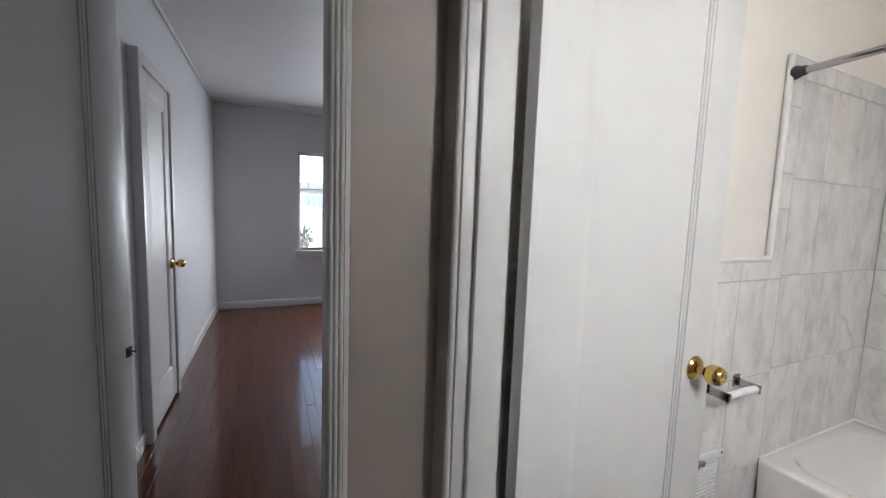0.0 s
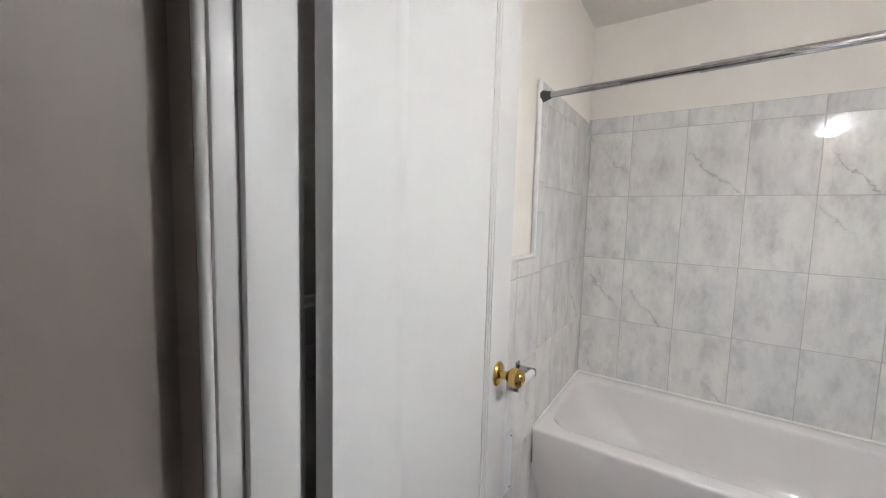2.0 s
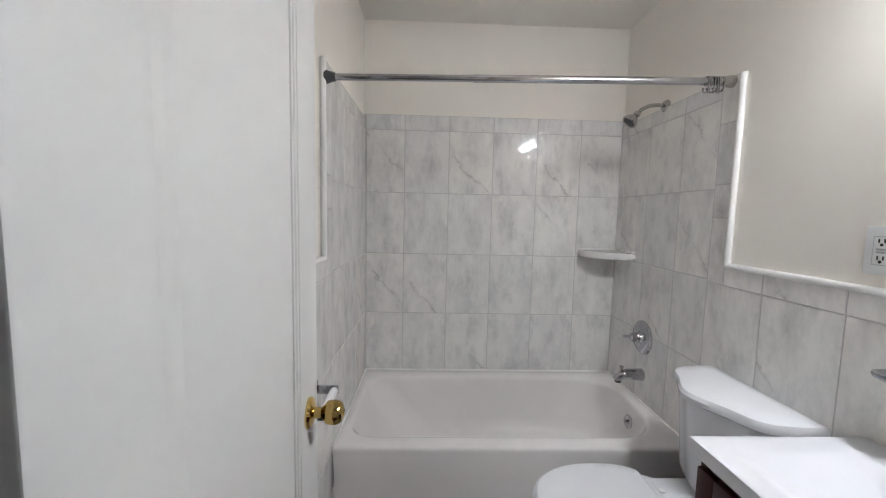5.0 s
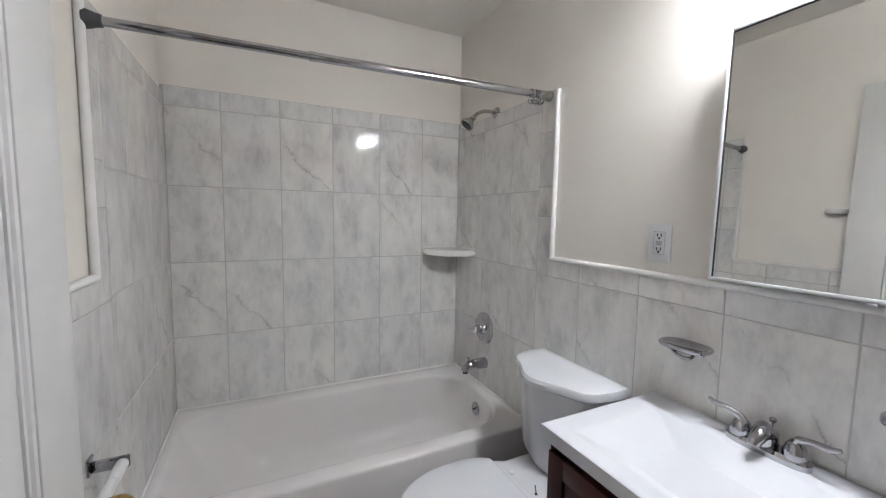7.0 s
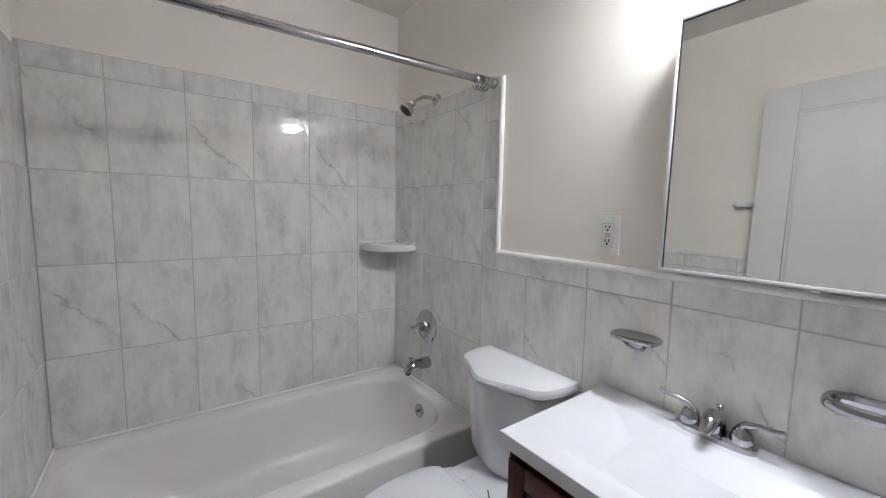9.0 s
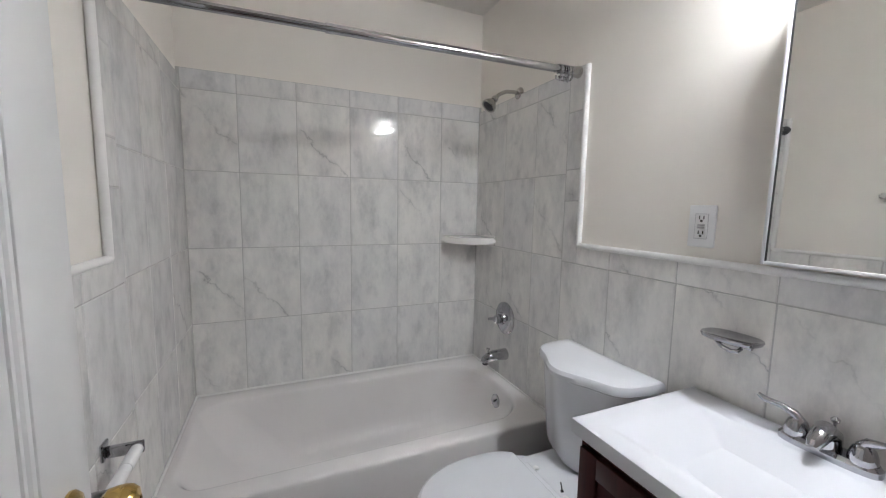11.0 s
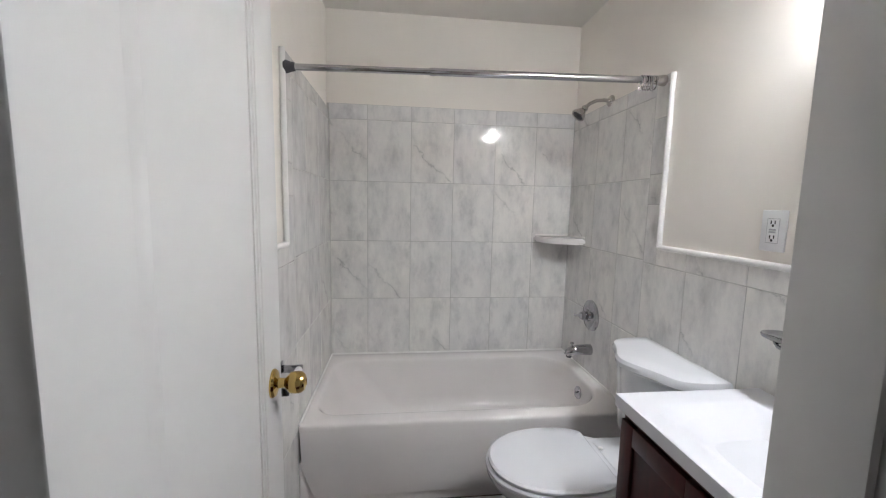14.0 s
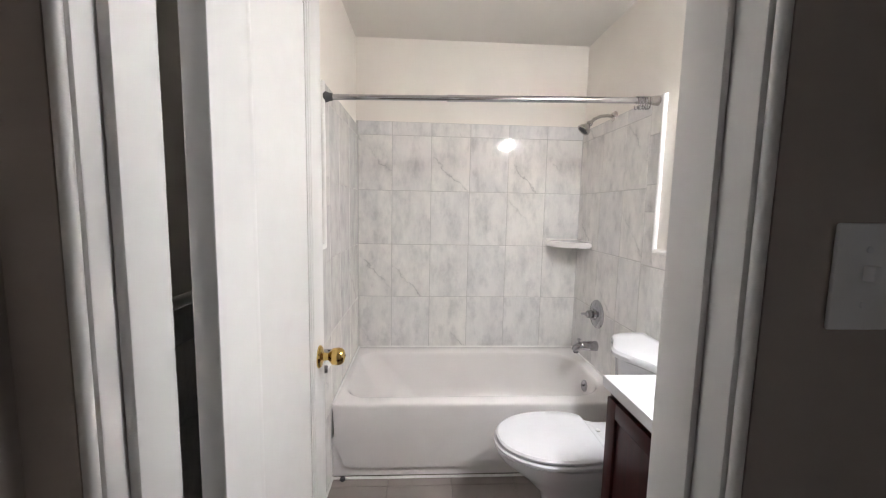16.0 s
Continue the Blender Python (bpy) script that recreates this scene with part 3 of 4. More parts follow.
part("head", lathe(bmesh.new(), [(0.010, -0.006), (0.016, 0.002), (0.017, 0.010), (0.013, 0.016), (0.021, 0.028), (0.034, 0.046), (0.0365, 0.058), (0.033, 0.063), (0.027, 0.059)], d), NICKEL, shower)
part("face", lathe(bmesh.new(), [(0.027, 0.0585), (0.027, 0.060), (0.010, 0.061), (0.008, 0.065)], d), RUBBER, shower)

ROD_N, ROD_S = Vector((-0.835, YN, 1.752)), Vector((-0.800, YS, 1.795))
rod = thing("shower_curtain_rod", "chrome tension shower rod with dark end caps", "shower rod", ROD_N)
u = ROD_S - ROD_N
part("outer_tube", tube(bmesh.new(), [u * 0.36, u * 0.985], 0.0135, 20), CHROME, rod)
part("inner_tube", tube(bmesh.new(), [u * 0.012, u * 0.37], 0.0115, 20), CHROME, rod)
part("collar", tube(bmesh.new(), [u * 0.352, u * 0.366], 0.0142, 20), CHROME, rod)
part("end_cap", tube(bmesh.new(), [u * 0.0006, u * 0.005, u * 0.016, u * 0.025], [0.0225, 0.0225, 0.017, 0.0145], 20), RUBBER, rod, "dark grey rubber cap")
part("end_cap", tube(bmesh.new(), [u * 0.962, u * 0.978, u * 0.994, u * 0.9995], [0.015, 0.018, 0.022, 0.022], 20), NICKEL, rod)


def curtain_hook():
    h = thing("curtain_hook", "wire shower curtain hook bunched on the rod", "hook", (0, 0, 0), "hooks on the rod")
    pts = [(0.016 * math.cos(a), 0.0, 0.016 * math.sin(a)) for a in (math.pi * (-0.15 + 1.3 * i / 12) for i in range(13))]
    pts += [(-0.013, 0.0, -0.02), (-0.008, 0, -0.034), (0.002, 0, -0.040), (0.010, 0, -0.033), (0.009, 0, -0.024)]
    part("wire", tube(bmesh.new(), pts, 0.0021, 8), CHROME, h)
    for p in ((0.010, 0, -0.024), (0.0155, 0, -0.006)):
        part("bead", lathe(bmesh.new(), [(0.001, -0.004), (0.004, -0.002), (0.004, 0.002), (0.001, 0.004)], Matrix.Translation(p), 10), CHROME, h)
    return h


hook = curtain_hook()
for k in range(9):
    p = ROD_N + u * (0.930 + 0.0052 * k) + Vector((0, 0, 0.0))
    mm = Matrix.Translation(p) @ pose(0, 0, 0, 0, 18 * math.sin(k * 2.1), 14 * math.cos(k * 1.7))
    if k == 0:
        hook.matrix_world = mm
    else:
        copy_thing(hook, mm)

shelf = thing("corner_shelf", "white ceramic quarter-round corner shelf", "shelf", (-0.001, YS + 0.001, 1.070))
R = 0.225
out = [(0, 0)] + [(-R * math.sin(a) ** 0.8 if a else 0.0, R * math.cos(a) ** 0.8 if a < 1.5707 else 0.0) for a in (math.pi / 2 * i / 14 for i in range(15))]
bm = extruded(bmesh.new(), out, 0.0, 0.034)
bmesh.ops.bevel(bm, geom=[e for e in bm.edges if abs(e.verts[0].co.z - e.verts[1].co.z) < 1e-5], offset=0.008, segments=3, affect="EDGES")
part("slab", bm, CERAMIC, shelf)
part("back_lip", box(boxed(-R * 0.98, -0.012, 0.0, 0.012, 0.035, 0.044, 0.003), -0.011, 0, 0.0, R * 0.98, 0.035, 0.044, 0.003), CERAMIC, shelf)

ledge = thing("wall_shelf", "small white ceramic ledge on the cream wall", "shelf", (-1.255, PN, 1.39))
bm = extruded(bmesh.new(), [(0.045 * math.cos(a), -0.055 * math.sin(a)) for a in (math.pi * i / 14 for i in range(15))], 0, 0.024)
bmesh.ops.bevel(bm, geom=[e for e in bm.edges if abs(e.verts[0].co.z - e.verts[1].co.z) < 1e-5], offset=0.006, segments=2, affect="EDGES")
part("slab", bm, CERAMIC, ledge)
part("back_plate", boxed(-0.03, 0.03, -0.006, -0.0005, -0.012, -0.001, 0.002), CERAMIC, ledge)

# ---- toilet ----
TC = -1.085
toilet = thing("toilet", "white porcelain two-piece toilet with closed lid", "toilet", (TC, PS, 0))


def tank_loop(half, back, front, bow, z, n=40):
    out = []
    for i in range(n + 1):
        s = -1 + 2 * i / n
        e = (1 - abs(s) ** 6) ** 0.5
        out.append((0.048 + half * s, back + (front - back) * (0.35 + 0.65 * e) + bow * math.cos(min(abs(s) * 1.40, 1) * math.pi / 2) ** 2, z))
    return out + [(0.048 + k * half, back, z) for k in (1, 0.3, -0.3, -1)]


B = 0.022
tank = [tank_loop(0.170, B, 0.172, 0.026, 0.375), tank_loop(0.178, B, 0.180, 0.030, 0.40), tank_loop(0.195, B, 0.190, 0.040, 0.60), tank_loop(0.203, B, 0.196, 0.044, 0.700)]
part("tank", loft(bmesh.new(), tank, True, True), PORCELAIN, toilet)
lid = [tank_loop(0.206, B - 0.004, 0.200, 0.050, 0.7005), tank_loop(0.216, B - 0.008, 0.210, 0.056, 0.708), tank_loop(0.217, B - 0.008, 0.211, 0.057, 0.724), tank_loop(0.212, B - 0.004, 0.206, 0.055, 0.736), tank_loop(0.200, B + 0.006, 0.194, 0.050, 0.741), tank_loop(0.15, 0.06, 0.15, 0.035, 0.743)]
part("tank_lid", loft(bmesh.new(), lid, True, True), PORCELAIN, toilet)


def egg(w, y0, y1, z, n=56):
    """Elongated bowl outline, squarer at the hinge end."""
    out = []
    for k in range(n):
        a = 2 * math.pi * (k + 0.5) / n
        c, s = math.cos(a), math.sin(a)
        mid = y0 + (y1 - y0) * 0.44
        if s > 0:
            out.append((w * math.copysign(abs(c) ** 0.95, c), mid + (y1 - mid) * s ** 0.92, z))
        else:
            out.append((w * math.copysign(abs(c) ** 0.75, c), mid - (mid - y0) * abs(s) ** 0.7, z))
    return out


DROP = -0.014
bowl = [egg(0.115, 0.20, 0.56, 0.0), egg(0.118, 0.20, 0.57, 0.03), egg(0.105, 0.20, 0.55, 0.10), egg(0.110, 0.20, 0.57, 0.18), egg(0.145, 0.20, 0.66, 0.27), egg(0.172, 0.21, 0.735, 0.33), egg(0.180, 0.22, 0.755, 0.363), egg(0.180, 0.22, 0.757, 0.376), egg(0.165, 0.24, 0.74, 0.380)]
part("bowl", loft(bmesh.new(), bowl, True, True), PORCELAIN, toilet)
part("deck", boxed(-0.150, 0.150, 0.10, 0.40, 0.320, 0.381, 0.012, 3), PORCELAIN, toilet)


def cut(loop, y):
    """The outline with its hinge end cut straight."""
    return [(px, max(py, y), pz) for px, py, pz in loop]


part("seat", loft(bmesh.new(), [cut(egg(0.176, 0.30, 0.750, 0.3815), 0.350), cut(egg(0.183, 0.295, 0.760, 0.3860), 0.346), cut(egg(0.183, 0.295, 0.760, 0.3940), 0.346), cut(egg(0.176, 0.30, 0.752, 0.3990), 0.350)], True, True), SEAT, toilet)
part("lid", loft(bmesh.new(), [cut(egg(0.170, 0.31, 0.744, 0.4005), 0.356), cut(egg(0.176, 0.306, 0.752, 0.4050), 0.352), cut(egg(0.176, 0.306, 0.752, 0.4120), 0.352), cut(egg(0.168, 0.314, 0.744, 0.4180), 0.358), cut(egg(0.12, 0.36, 0.69, 0.4220), 0.40)], True, True), SEAT, toilet)
part("hinge", boxed(-0.095, 0.095, 0.322, 0.352, 0.3815, 0.4010, 0.006, 3), SEAT, toilet)
for x in (-0.075, 0.075):
    part("hinge_bolt", lathe(bmesh.new(), [(0.010, 0.3812), (0.010, 0.3850), (0.004, 0.3870)], Matrix.Translation((x, 0.300, 0)), 14), PLASTIC, toilet)
part("tank_bolt", tube(bmesh.new(), [(-0.050, 0.292, 0.3838), (-0.046, 0.290, 0.3838), (-0.044, 0.288, 0.3838), (-0.015, 0.268, 0.3838)], [0.005, 0.005, 0.0022, 0.0022], 8), DARK, toilet, "short dark screw")
for piece in toilet.children:
    if piece.name.startswith(("seat", "lid", "hinge", "deck", "tank_bolt")):
        piece.location.z = DROP
    elif piece.name.startswith("bowl"):
        piece.scale.z = 1 + DROP / 0.38

# ---- vanity ----
VX0, VX1, VF, VT = -1.965, -1.335, -0.296, 0.765
van = thing("vanity_cabinet", "dark cherry-stained vanity cabinet with panel doors", "cabinet", (0, 0, 0))
part("body", box(boxed(VX0 + 0.008, VX1 - 0.012, PS + 0.02, VF - 0.042, 0.085, VT - 0.037, 0.002), VX0 + 0.008, VX1 - 0.012, PS + 0.02, VF - 0.09, 0, 0.086), CHERRY, van)
bm = bmesh.new()
xs = (VX0 + 0.008, VX1 - 0.012)
box(bm, xs[0], xs[0] + 0.035, VF - 0.042, VF - 0.024, 0.086, VT - 0.037, 0.002)
box(bm, xs[1] - 0.035, xs[1], VF - 0.042, VF - 0.024, 0.086, VT - 0.037, 0.002)
box(bm, xs[0] + 0.035, xs[1] - 0.035, VF - 0.042, VF - 0.024, VT - 0.072, VT - 0.037, 0.002)
box(bm, xs[0] + 0.035, xs[1] - 0.035, VF - 0.042, VF - 0.024, 0.086, 0.12, 0.002)
part("face_frame", bm, CHERRY, van)


def cabinet_door(a, b):
    bm = bmesh.new()
    y0, y1, s = VF - 0.0235, VF - 0.006, 0.052
    z0, z1 = 0.105, VT - 0.060
    box(bm, a, a + s, y0, y1, z0, z1, 0.003)
    box(bm, b - s, b, y0, y1, z0, z1, 0.003)
    box(bm, a + s, b - s, y0, y1, z0, z0 + s, 0.002)
    box(bm, a + s, b - s, y0, y1, z1 - s, z1, 0.002)
    d = part("door", bm, CHERRY, van)
    part("panel", boxed(a + s, b - s, y0, y1 - 0.009, z0 + s, z1 - s), CHERRY, d)


mid = (xs[0] + xs[1]) / 2
cabinet_door(xs[0] + 0.012, mid - 0.002)
cabinet_door(mid + 0.002, xs[1] - 0.012)

top = thing("sink", "glossy white moulded vanity top with sunken basin", "sink", (0, 0, 0))
bx = (VX0 + VX1) / 2


def sunk(x, y):
    """How deep the moulded basin lies: long ramps from the front and the sides meet a steep slope under the taps in a valley."""
    side = min(x - VX0, VX1 - x) - 0.061
    front = VF - y - 0.044
    back = y + 0.648
    if min(side, front, back) <= 0:
        return 0.0
    front *= front / (front + 0.03)
    side *= side / (side + 0.03)
    ramp = 1 / (1 / (0.38 * side) ** 3 + 1 / (0.75 * front) ** 3) ** (1 / 3)
    return min(ramp, 0.48 * back)


bm = bmesh.new()
NX, NY, yb = 126, 90, YS + 0.002
grid = []
for iy in range(NY + 1):
    row = []
    for ix in range(NX + 1):
        x, y = VX0 + (VX1 - VX0) * ix / NX, yb + (VF - yb) * iy / NY
        rim = ix in (0, NX) or iy in (0, NY)
        row.append(bm.verts.new((x, y, VT - sunk(x, y) - (0.002 if rim else 0.0))))
    grid.append(row)
for r0, r1 in zip(grid, grid[1:]):
    for ix in range(NX):
        bm.faces.new((r0[ix], r0[ix + 1], r1[ix + 1], r1[ix]))
edge = grid[0][:-1] + [r[-1] for r in grid[:-1]] + grid[-1][:0:-1] + [r[0] for r in grid[:0:-1]]
foot = [bm.verts.new((v.co.x, v.co.y, VT - 0.036)) for v in edge]
for k in range(len(edge)):
    bm.faces.new((foot[k], foot[(k + 1) % len(foot)], edge[(k + 1) % len(edge)], edge[k]))
bm.faces.new(foot[::-1])
part("slab", bm, TOP, top, "", 60)
part("drain", lathe(bmesh.new(), [(0.022, 0), (0.022, 0.004), (0.012, 0.006)], Matrix.Translation((bx, -0.490, VT - 0.0755))), CHROME, top)

fau = thing("faucet", "chrome two-handle centerset basin faucet", "faucet", (-1.645, -0.695, VT))
part("base", loft(bmesh.new(), [oval(0, 0, 0.082, 0.027, 0.0, 3, 40), oval(0, 0, 0.082, 0.027, 0.012, 3, 40), oval(0, 0, 0.076, 0.021, 0.020, 3, 40)], True, True), CHROME, fau)
sp = part("spout", tube(bmesh.new(), [(0, 0, 0.014), (0, 0.002, 0.045), (0, 0.018, 0.056), (0, 0.036, 0.050), (0, 0.056, 0.039), (0, 0.062, 0.031)], [0.023, 0.022, 0.020, 0.017, 0.014, 0.010], 20), CHROME, fau)
part("lift_rod", lathe(bmesh.new(), [(0.003, 0.02), (0.003, 0.064), (0.007, 0.067), (0.008, 0.073), (0.003, 0.078)], Matrix.Translation((0, -0.020, 0)), 14), CHROME, fau)
for s in (-1, 1):
    hd = part("handle_base", lathe(bmesh.new(), [(0.023, 0.016), (0.022, 0.03), (0.017, 0.046), (0.010, 0.053)], Matrix.Translation((s * 0.052, 0, 0)), 22), CHROME, fau)
    part("lever", tube(bmesh.new(), [(s * 0.048, 0, 0.046), (s * 0.058, 0.002, 0.060), (s * 0.082, 0.006, 0.068), (s * 0.112, 0.010, 0.070), (s * 0.125, 0.010, 0.076)], [0.011, 0.009, 0.0065, 0.007, 0.005], 14), CHROME, hd)

# ---- wall fittings ----
cab = thing("mirror_cabinet", "wall medicine cabinet with mirror door and thin steel frame", "mirror", (0, 0, 0))
MX0, MX1, MZ0, MZ1, MY = -1.892, -1.495, 1.146, 1.762, -0.690
part("case", boxed(MX0 + 0.006, MX1 - 0.006, PS + 0.001, MY - 0.019, MZ0 + 0.006, MZ1 - 0.006, 0.002), GREY_METAL, cab)
part("mirror", boxed(MX0 + 0.005, MX1 - 0.005, MY - 0.011, MY - 0.002, MZ0 + 0.005, MZ1 - 0.005), MIRROR, cab, "silvered mirror glass")
bm = bmesh.new()
e = 0.008
for a, b, c, d in ((MX0, MX0 + e, MZ0, MZ1), (MX1 - e, MX1, MZ0, MZ1), (MX0 + e, MX1 - e, MZ0, MZ0 + e), (MX0 + e, MX1 - e, MZ1 - e, MZ1)):
    box(bm, a, b, MY - 0.012, MY + 0.001, c, d, 0.0012)
part("frame", bm, GREY_METAL, cab)
bm = bmesh.new()
for a, b, c, d in ((MX1 - e - 0.003, MX1 - e, MZ0 + e, MZ1 - e), (MX0 + e, MX1 - e - 0.003, MZ1 - e - 0.003, MZ1 - e), (MX0 + e, MX0 + e + 0.002, MZ0 + e, MZ1 - e - 0.003)):
    box(bm, a, b, MY - 0.0025, MY - 0.0005, c, d)
part("gasket", bm, DARK, cab)
for x, z in ((MX1 + 0.001, 1.63), (MX0 - 0.001, 1.63), (MX1 + 0.001, 1.25), (MX0 - 0.001, 1.25)):
    part("screw", lathe(bmesh.new(), [(0.003, -0.003), (0.003, 0.003)], Matrix.Translation((x, MY - 0.02, z)) @ pose(0, 0, 0, 0, 90, 0), 10), DARK, cab)
part("pull", boxed(-1.795, -1.782, MY - 0.012, MY + 0.002, MZ0 - 0.005, MZ0 - 0.001, 0.001), GREY_METAL, cab)
# the mirror door hangs a little out of true, its foot further from the wall
hang = Matrix.Translation((0, MY, (MZ0 + MZ1) / 2))
for piece in cab.children:
    if piece.name.startswith(("mirror", "frame", "gasket", "pull")):
        piece.matrix_basis = hang @ pose(0, 0, 0, 1.1) @ hang.inverted()

lamp = thing("wall_light", "lit wall lamp with two opal bowls above the mirror", "lamp", (-1.79, PS, 2.005))
part("back_plate", boxed(-0.20, 0.20, 0.0005, 0.022, -0.030, 0.062, 0.004), TRIM_WHITE, lamp)
# hood added out of view: it blocks direct light towards the ceiling
part("hood", boxed(-0.26, 0.30, 0.001, 0.235, 0.063, 0.069, 0.002), TRIM_WHITE, lamp, "unseen white hood added to keep lamp light off the ceiling")
GLOBE = glowing("lit_opal_glass", (0.958, 0.98, 1.028), LAMP)
for x in (-0.12, 0.12):
    part("arm", tube(bmesh.new(), [(x, 0.022, 0.02), (x, 0.05, 0.018), (x, 0.072, 0.006)], 0.010, 10), CHROME, lamp)
    part("bowl", lathe(bmesh.new(), [(0.056 * math.sin(a), -0.018 * math.cos(a)) for a in (math.pi * i / 12 for i in range(13))], Matrix.Translation((x, 0.122, 0.0)), 24), GLOBE, lamp, "lit opal glass bowl")

BUTTON = plain("grey_button", (0.42, 0.42, 0.43), 0.4)
outlet = thing("outlet", "white double wall outlet with test buttons", "outlet", (-1.313, PS, 1.224))
part("plate", boxed(-0.037, 0.037, 0.0005, 0.0075, -0.059, 0.059, 0.003), PLASTIC, outlet)
part("socket_gap", boxed(-0.0185, 0.0185, 0.0073, 0.0079, -0.0355, 0.0355), BUTTON, outlet)
part("socket_face", boxed(-0.017, 0.017, 0.0075, 0.0086, -0.034, 0.034, 0.0005), PLASTIC, outlet)
for z in (0.021, -0.021):
    for x in (-0.006, 0.006):
        part("slot", boxed(x - 0.0018, x + 0.0018, 0.0082, 0.0089, z - 0.0015, z + 0.0085), DARK, outlet)
    part("ground_hole", lathe(bmesh.new(), [(0.0038, 0.0082), (0.0038, 0.0089)], Matrix.Translation((0, 0, z - 0.006)) @ m, 10), DARK, outlet)
for z in (0.0035, -0.0035):
    part("button", boxed(-0.010, 0.010, 0.0083, 0.0098, z - 0.0026, z + 0.0026, 0.0006), BUTTON, outlet)
for z in (0.048, -0.048):
    part("screw", lathe(bmesh.new(), [(0.003, 0.0058), (0.003, 0.0068)], Matrix.Translation((0, 0, z)) @ m, 10), GREY_METAL, outlet)

dish = thing("soap_dish", "chrome oval soap dish on the marble tiles", "soap dish", (-1.445, YS, 0.944))
part("tray", loft(bmesh.new(), [oval(0, 0.046, 0.050, 0.034, -0.004, 2.8, 40), oval(0, 0.046, 0.063, 0.044, 0.002, 2.8, 40), oval(0, 0.046, 0.066, 0.0455, 0.008, 2.8, 40), oval(0, 0.046, 0.064, 0.044, 0.012, 2.8, 40), oval(0, 0.046, 0.058, 0.038, 0.011, 2.8, 40), oval(0, 0.046, 0.050, 0.031, 0.007, 2.8, 40)], True, True), CHROME, dish)
part("wall_plate", boxed(-0.030, 0.030, 0.0005, 0.014, -0.024, 0.004, 0.004), CHROME, dish)
part("drip_lip", tube(bmesh.new(), [(0.020, 0.072, -0.004), (0.0, 0.082, -0.011), (-0.022, 0.084, -0.015), (-0.034, 0.080, -0.013), (-0.038, 0.070, -0.006)], [0.004, 0.005, 0.0055, 0.005, 0.004], 10), CHROME, dish)
ring = thing("tumbler_holder", "chrome oval tumbler ring on the marble tiles", "tumbler holder", (-1.876, YS, 0.936))


def band(rx, ry, z):
    return oval(0, 0.043, rx, ry, z, 2.9, 44)


loops = [band(0.058, 0.038, -0.011), band(0.0625, 0.0415, -0.007), band(0.0635, 0.0425, 0.0), band(0.0625, 0.0415, 0.007), band(0.058, 0.038, 0.011), band(0.050, 0.029, 0.009), band(0.047, 0.026, 0.0), band(0.050, 0.029, -0.009), band(0.058, 0.038, -0.011)]
part("ring", loft(bmesh.new(), loops, False, False), CHROME, ring)
part("lower_bar", tube(bmesh.new(), [(-0.050, 0.045, -0.009), (-0.034, 0.074, -0.012), (0.034, 0.074, -0.012), (0.050, 0.045, -0.009)], 0.004, 8), CHROME, ring)
part("wall_plate", boxed(-0.034, 0.034, 0.0005, 0.012, -0.014, 0.012, 0.004), CHROME, ring)

paper = thing("toilet_paper_holder", "chrome paper holder with white empty roller", "paper holder", (-1.055, YN, 0.70))
for x in (-0.083, 0.083):
    arm = part("arm", boxed(x - 0.005, x + 0.005, -0.078, -0.008, -0.014, 0.014, 0.003), CHROME, paper)
    part("foot", boxed(x - 0.017, x + 0.017, -0.008, -0.0005, -0.016, 0.026, 0.003), CHROME, arm)
part("roller", tube(bmesh.new(), [(-0.078, -0.066, 0), (-0.072, -0.066, 0), (0.0, -0.066, 0), (0.001, -0.066, 0), (0.072, -0.066, 0), (0.078, -0.066, 0)], [0.007, 0.012, 0.012, 0.013, 0.013, 0.007], 18), PLASTIC, paper, "white plastic roller")

vent = thing("wall_grille", "white steel wall grille with louvers and knob", "grille", (-1.095, YN, 0.35))
bm = bmesh.new()
for a, b, c, d in ((-0.085, 0.085, 0.090, 0.116), (-0.085, 0.085, -0.116, -0.090), (-0.085, -0.062, -0.090, 0.090), (0.062, 0.085, -0.090, 0.090)):
    box(bm, a, b, -0.010, -0.0005, c, d, 0.002)
part("frame", bm, GREY_METAL, vent)
part("backing", boxed(-0.062, 0.062, -0.003, -0.0005, -0.090, 0.090), DARK, vent)
sl = None
for k in range(14):
    if sl is None:
        sl = part("louver", boxed(-0.062, 0.062, -0.009, -0.0035, -0.0875, -0.0785, 0.001), GREY_METAL, vent)
    else:
        o = new("louver", sl.data)
        o.parent, o.location = vent, (0, 0, 0.0128 * k)
part("latch_knob", lathe(bmesh.new(), [(0.005, 0.008), (0.005, 0.016), (0.010, 0.018), (0.010, 0.024), (0.004, 0.026)], Matrix.Translation((-0.045, 0, 0.098)) @ pose(0, 0, 0, 90, 0, 0), 14), CHROME, vent)
for x, z in ((0.073, 0.103), (0.073, -0.103), (-0.073, -0.103)):
    part("screw", lathe(bmesh.new(), [(0.004, 0.009), (0.004, 0.012)], Matrix.Translation((x, 0, z)) @ pose(0, 0, 0, 90, 0, 0), 10), DARK, vent)

sw = thing("light_switch", "white plastic light switch plate on the hall wall", "light switch", (XH, -0.172, 1.230))
part("plate", boxed(-0.006, -0.0005, -0.036, 0.036, -0.058, 0.058, 0.003), PLASTIC, sw)
part("toggle", boxed(-0.018, -0.006, -0.005, 0.005, -0.004, 0.013, 0.002), PLASTIC, sw)
for z in (0.03, -0.03):
    part("screw", lathe(bmesh.new(), [(0.0035, 0.0055), (0.0035, 0.0075)], Matrix.Translation((0, 0, z)) @ pose(0, 0, 0, 0, -90, 0), 10), GREY_METAL, sw)

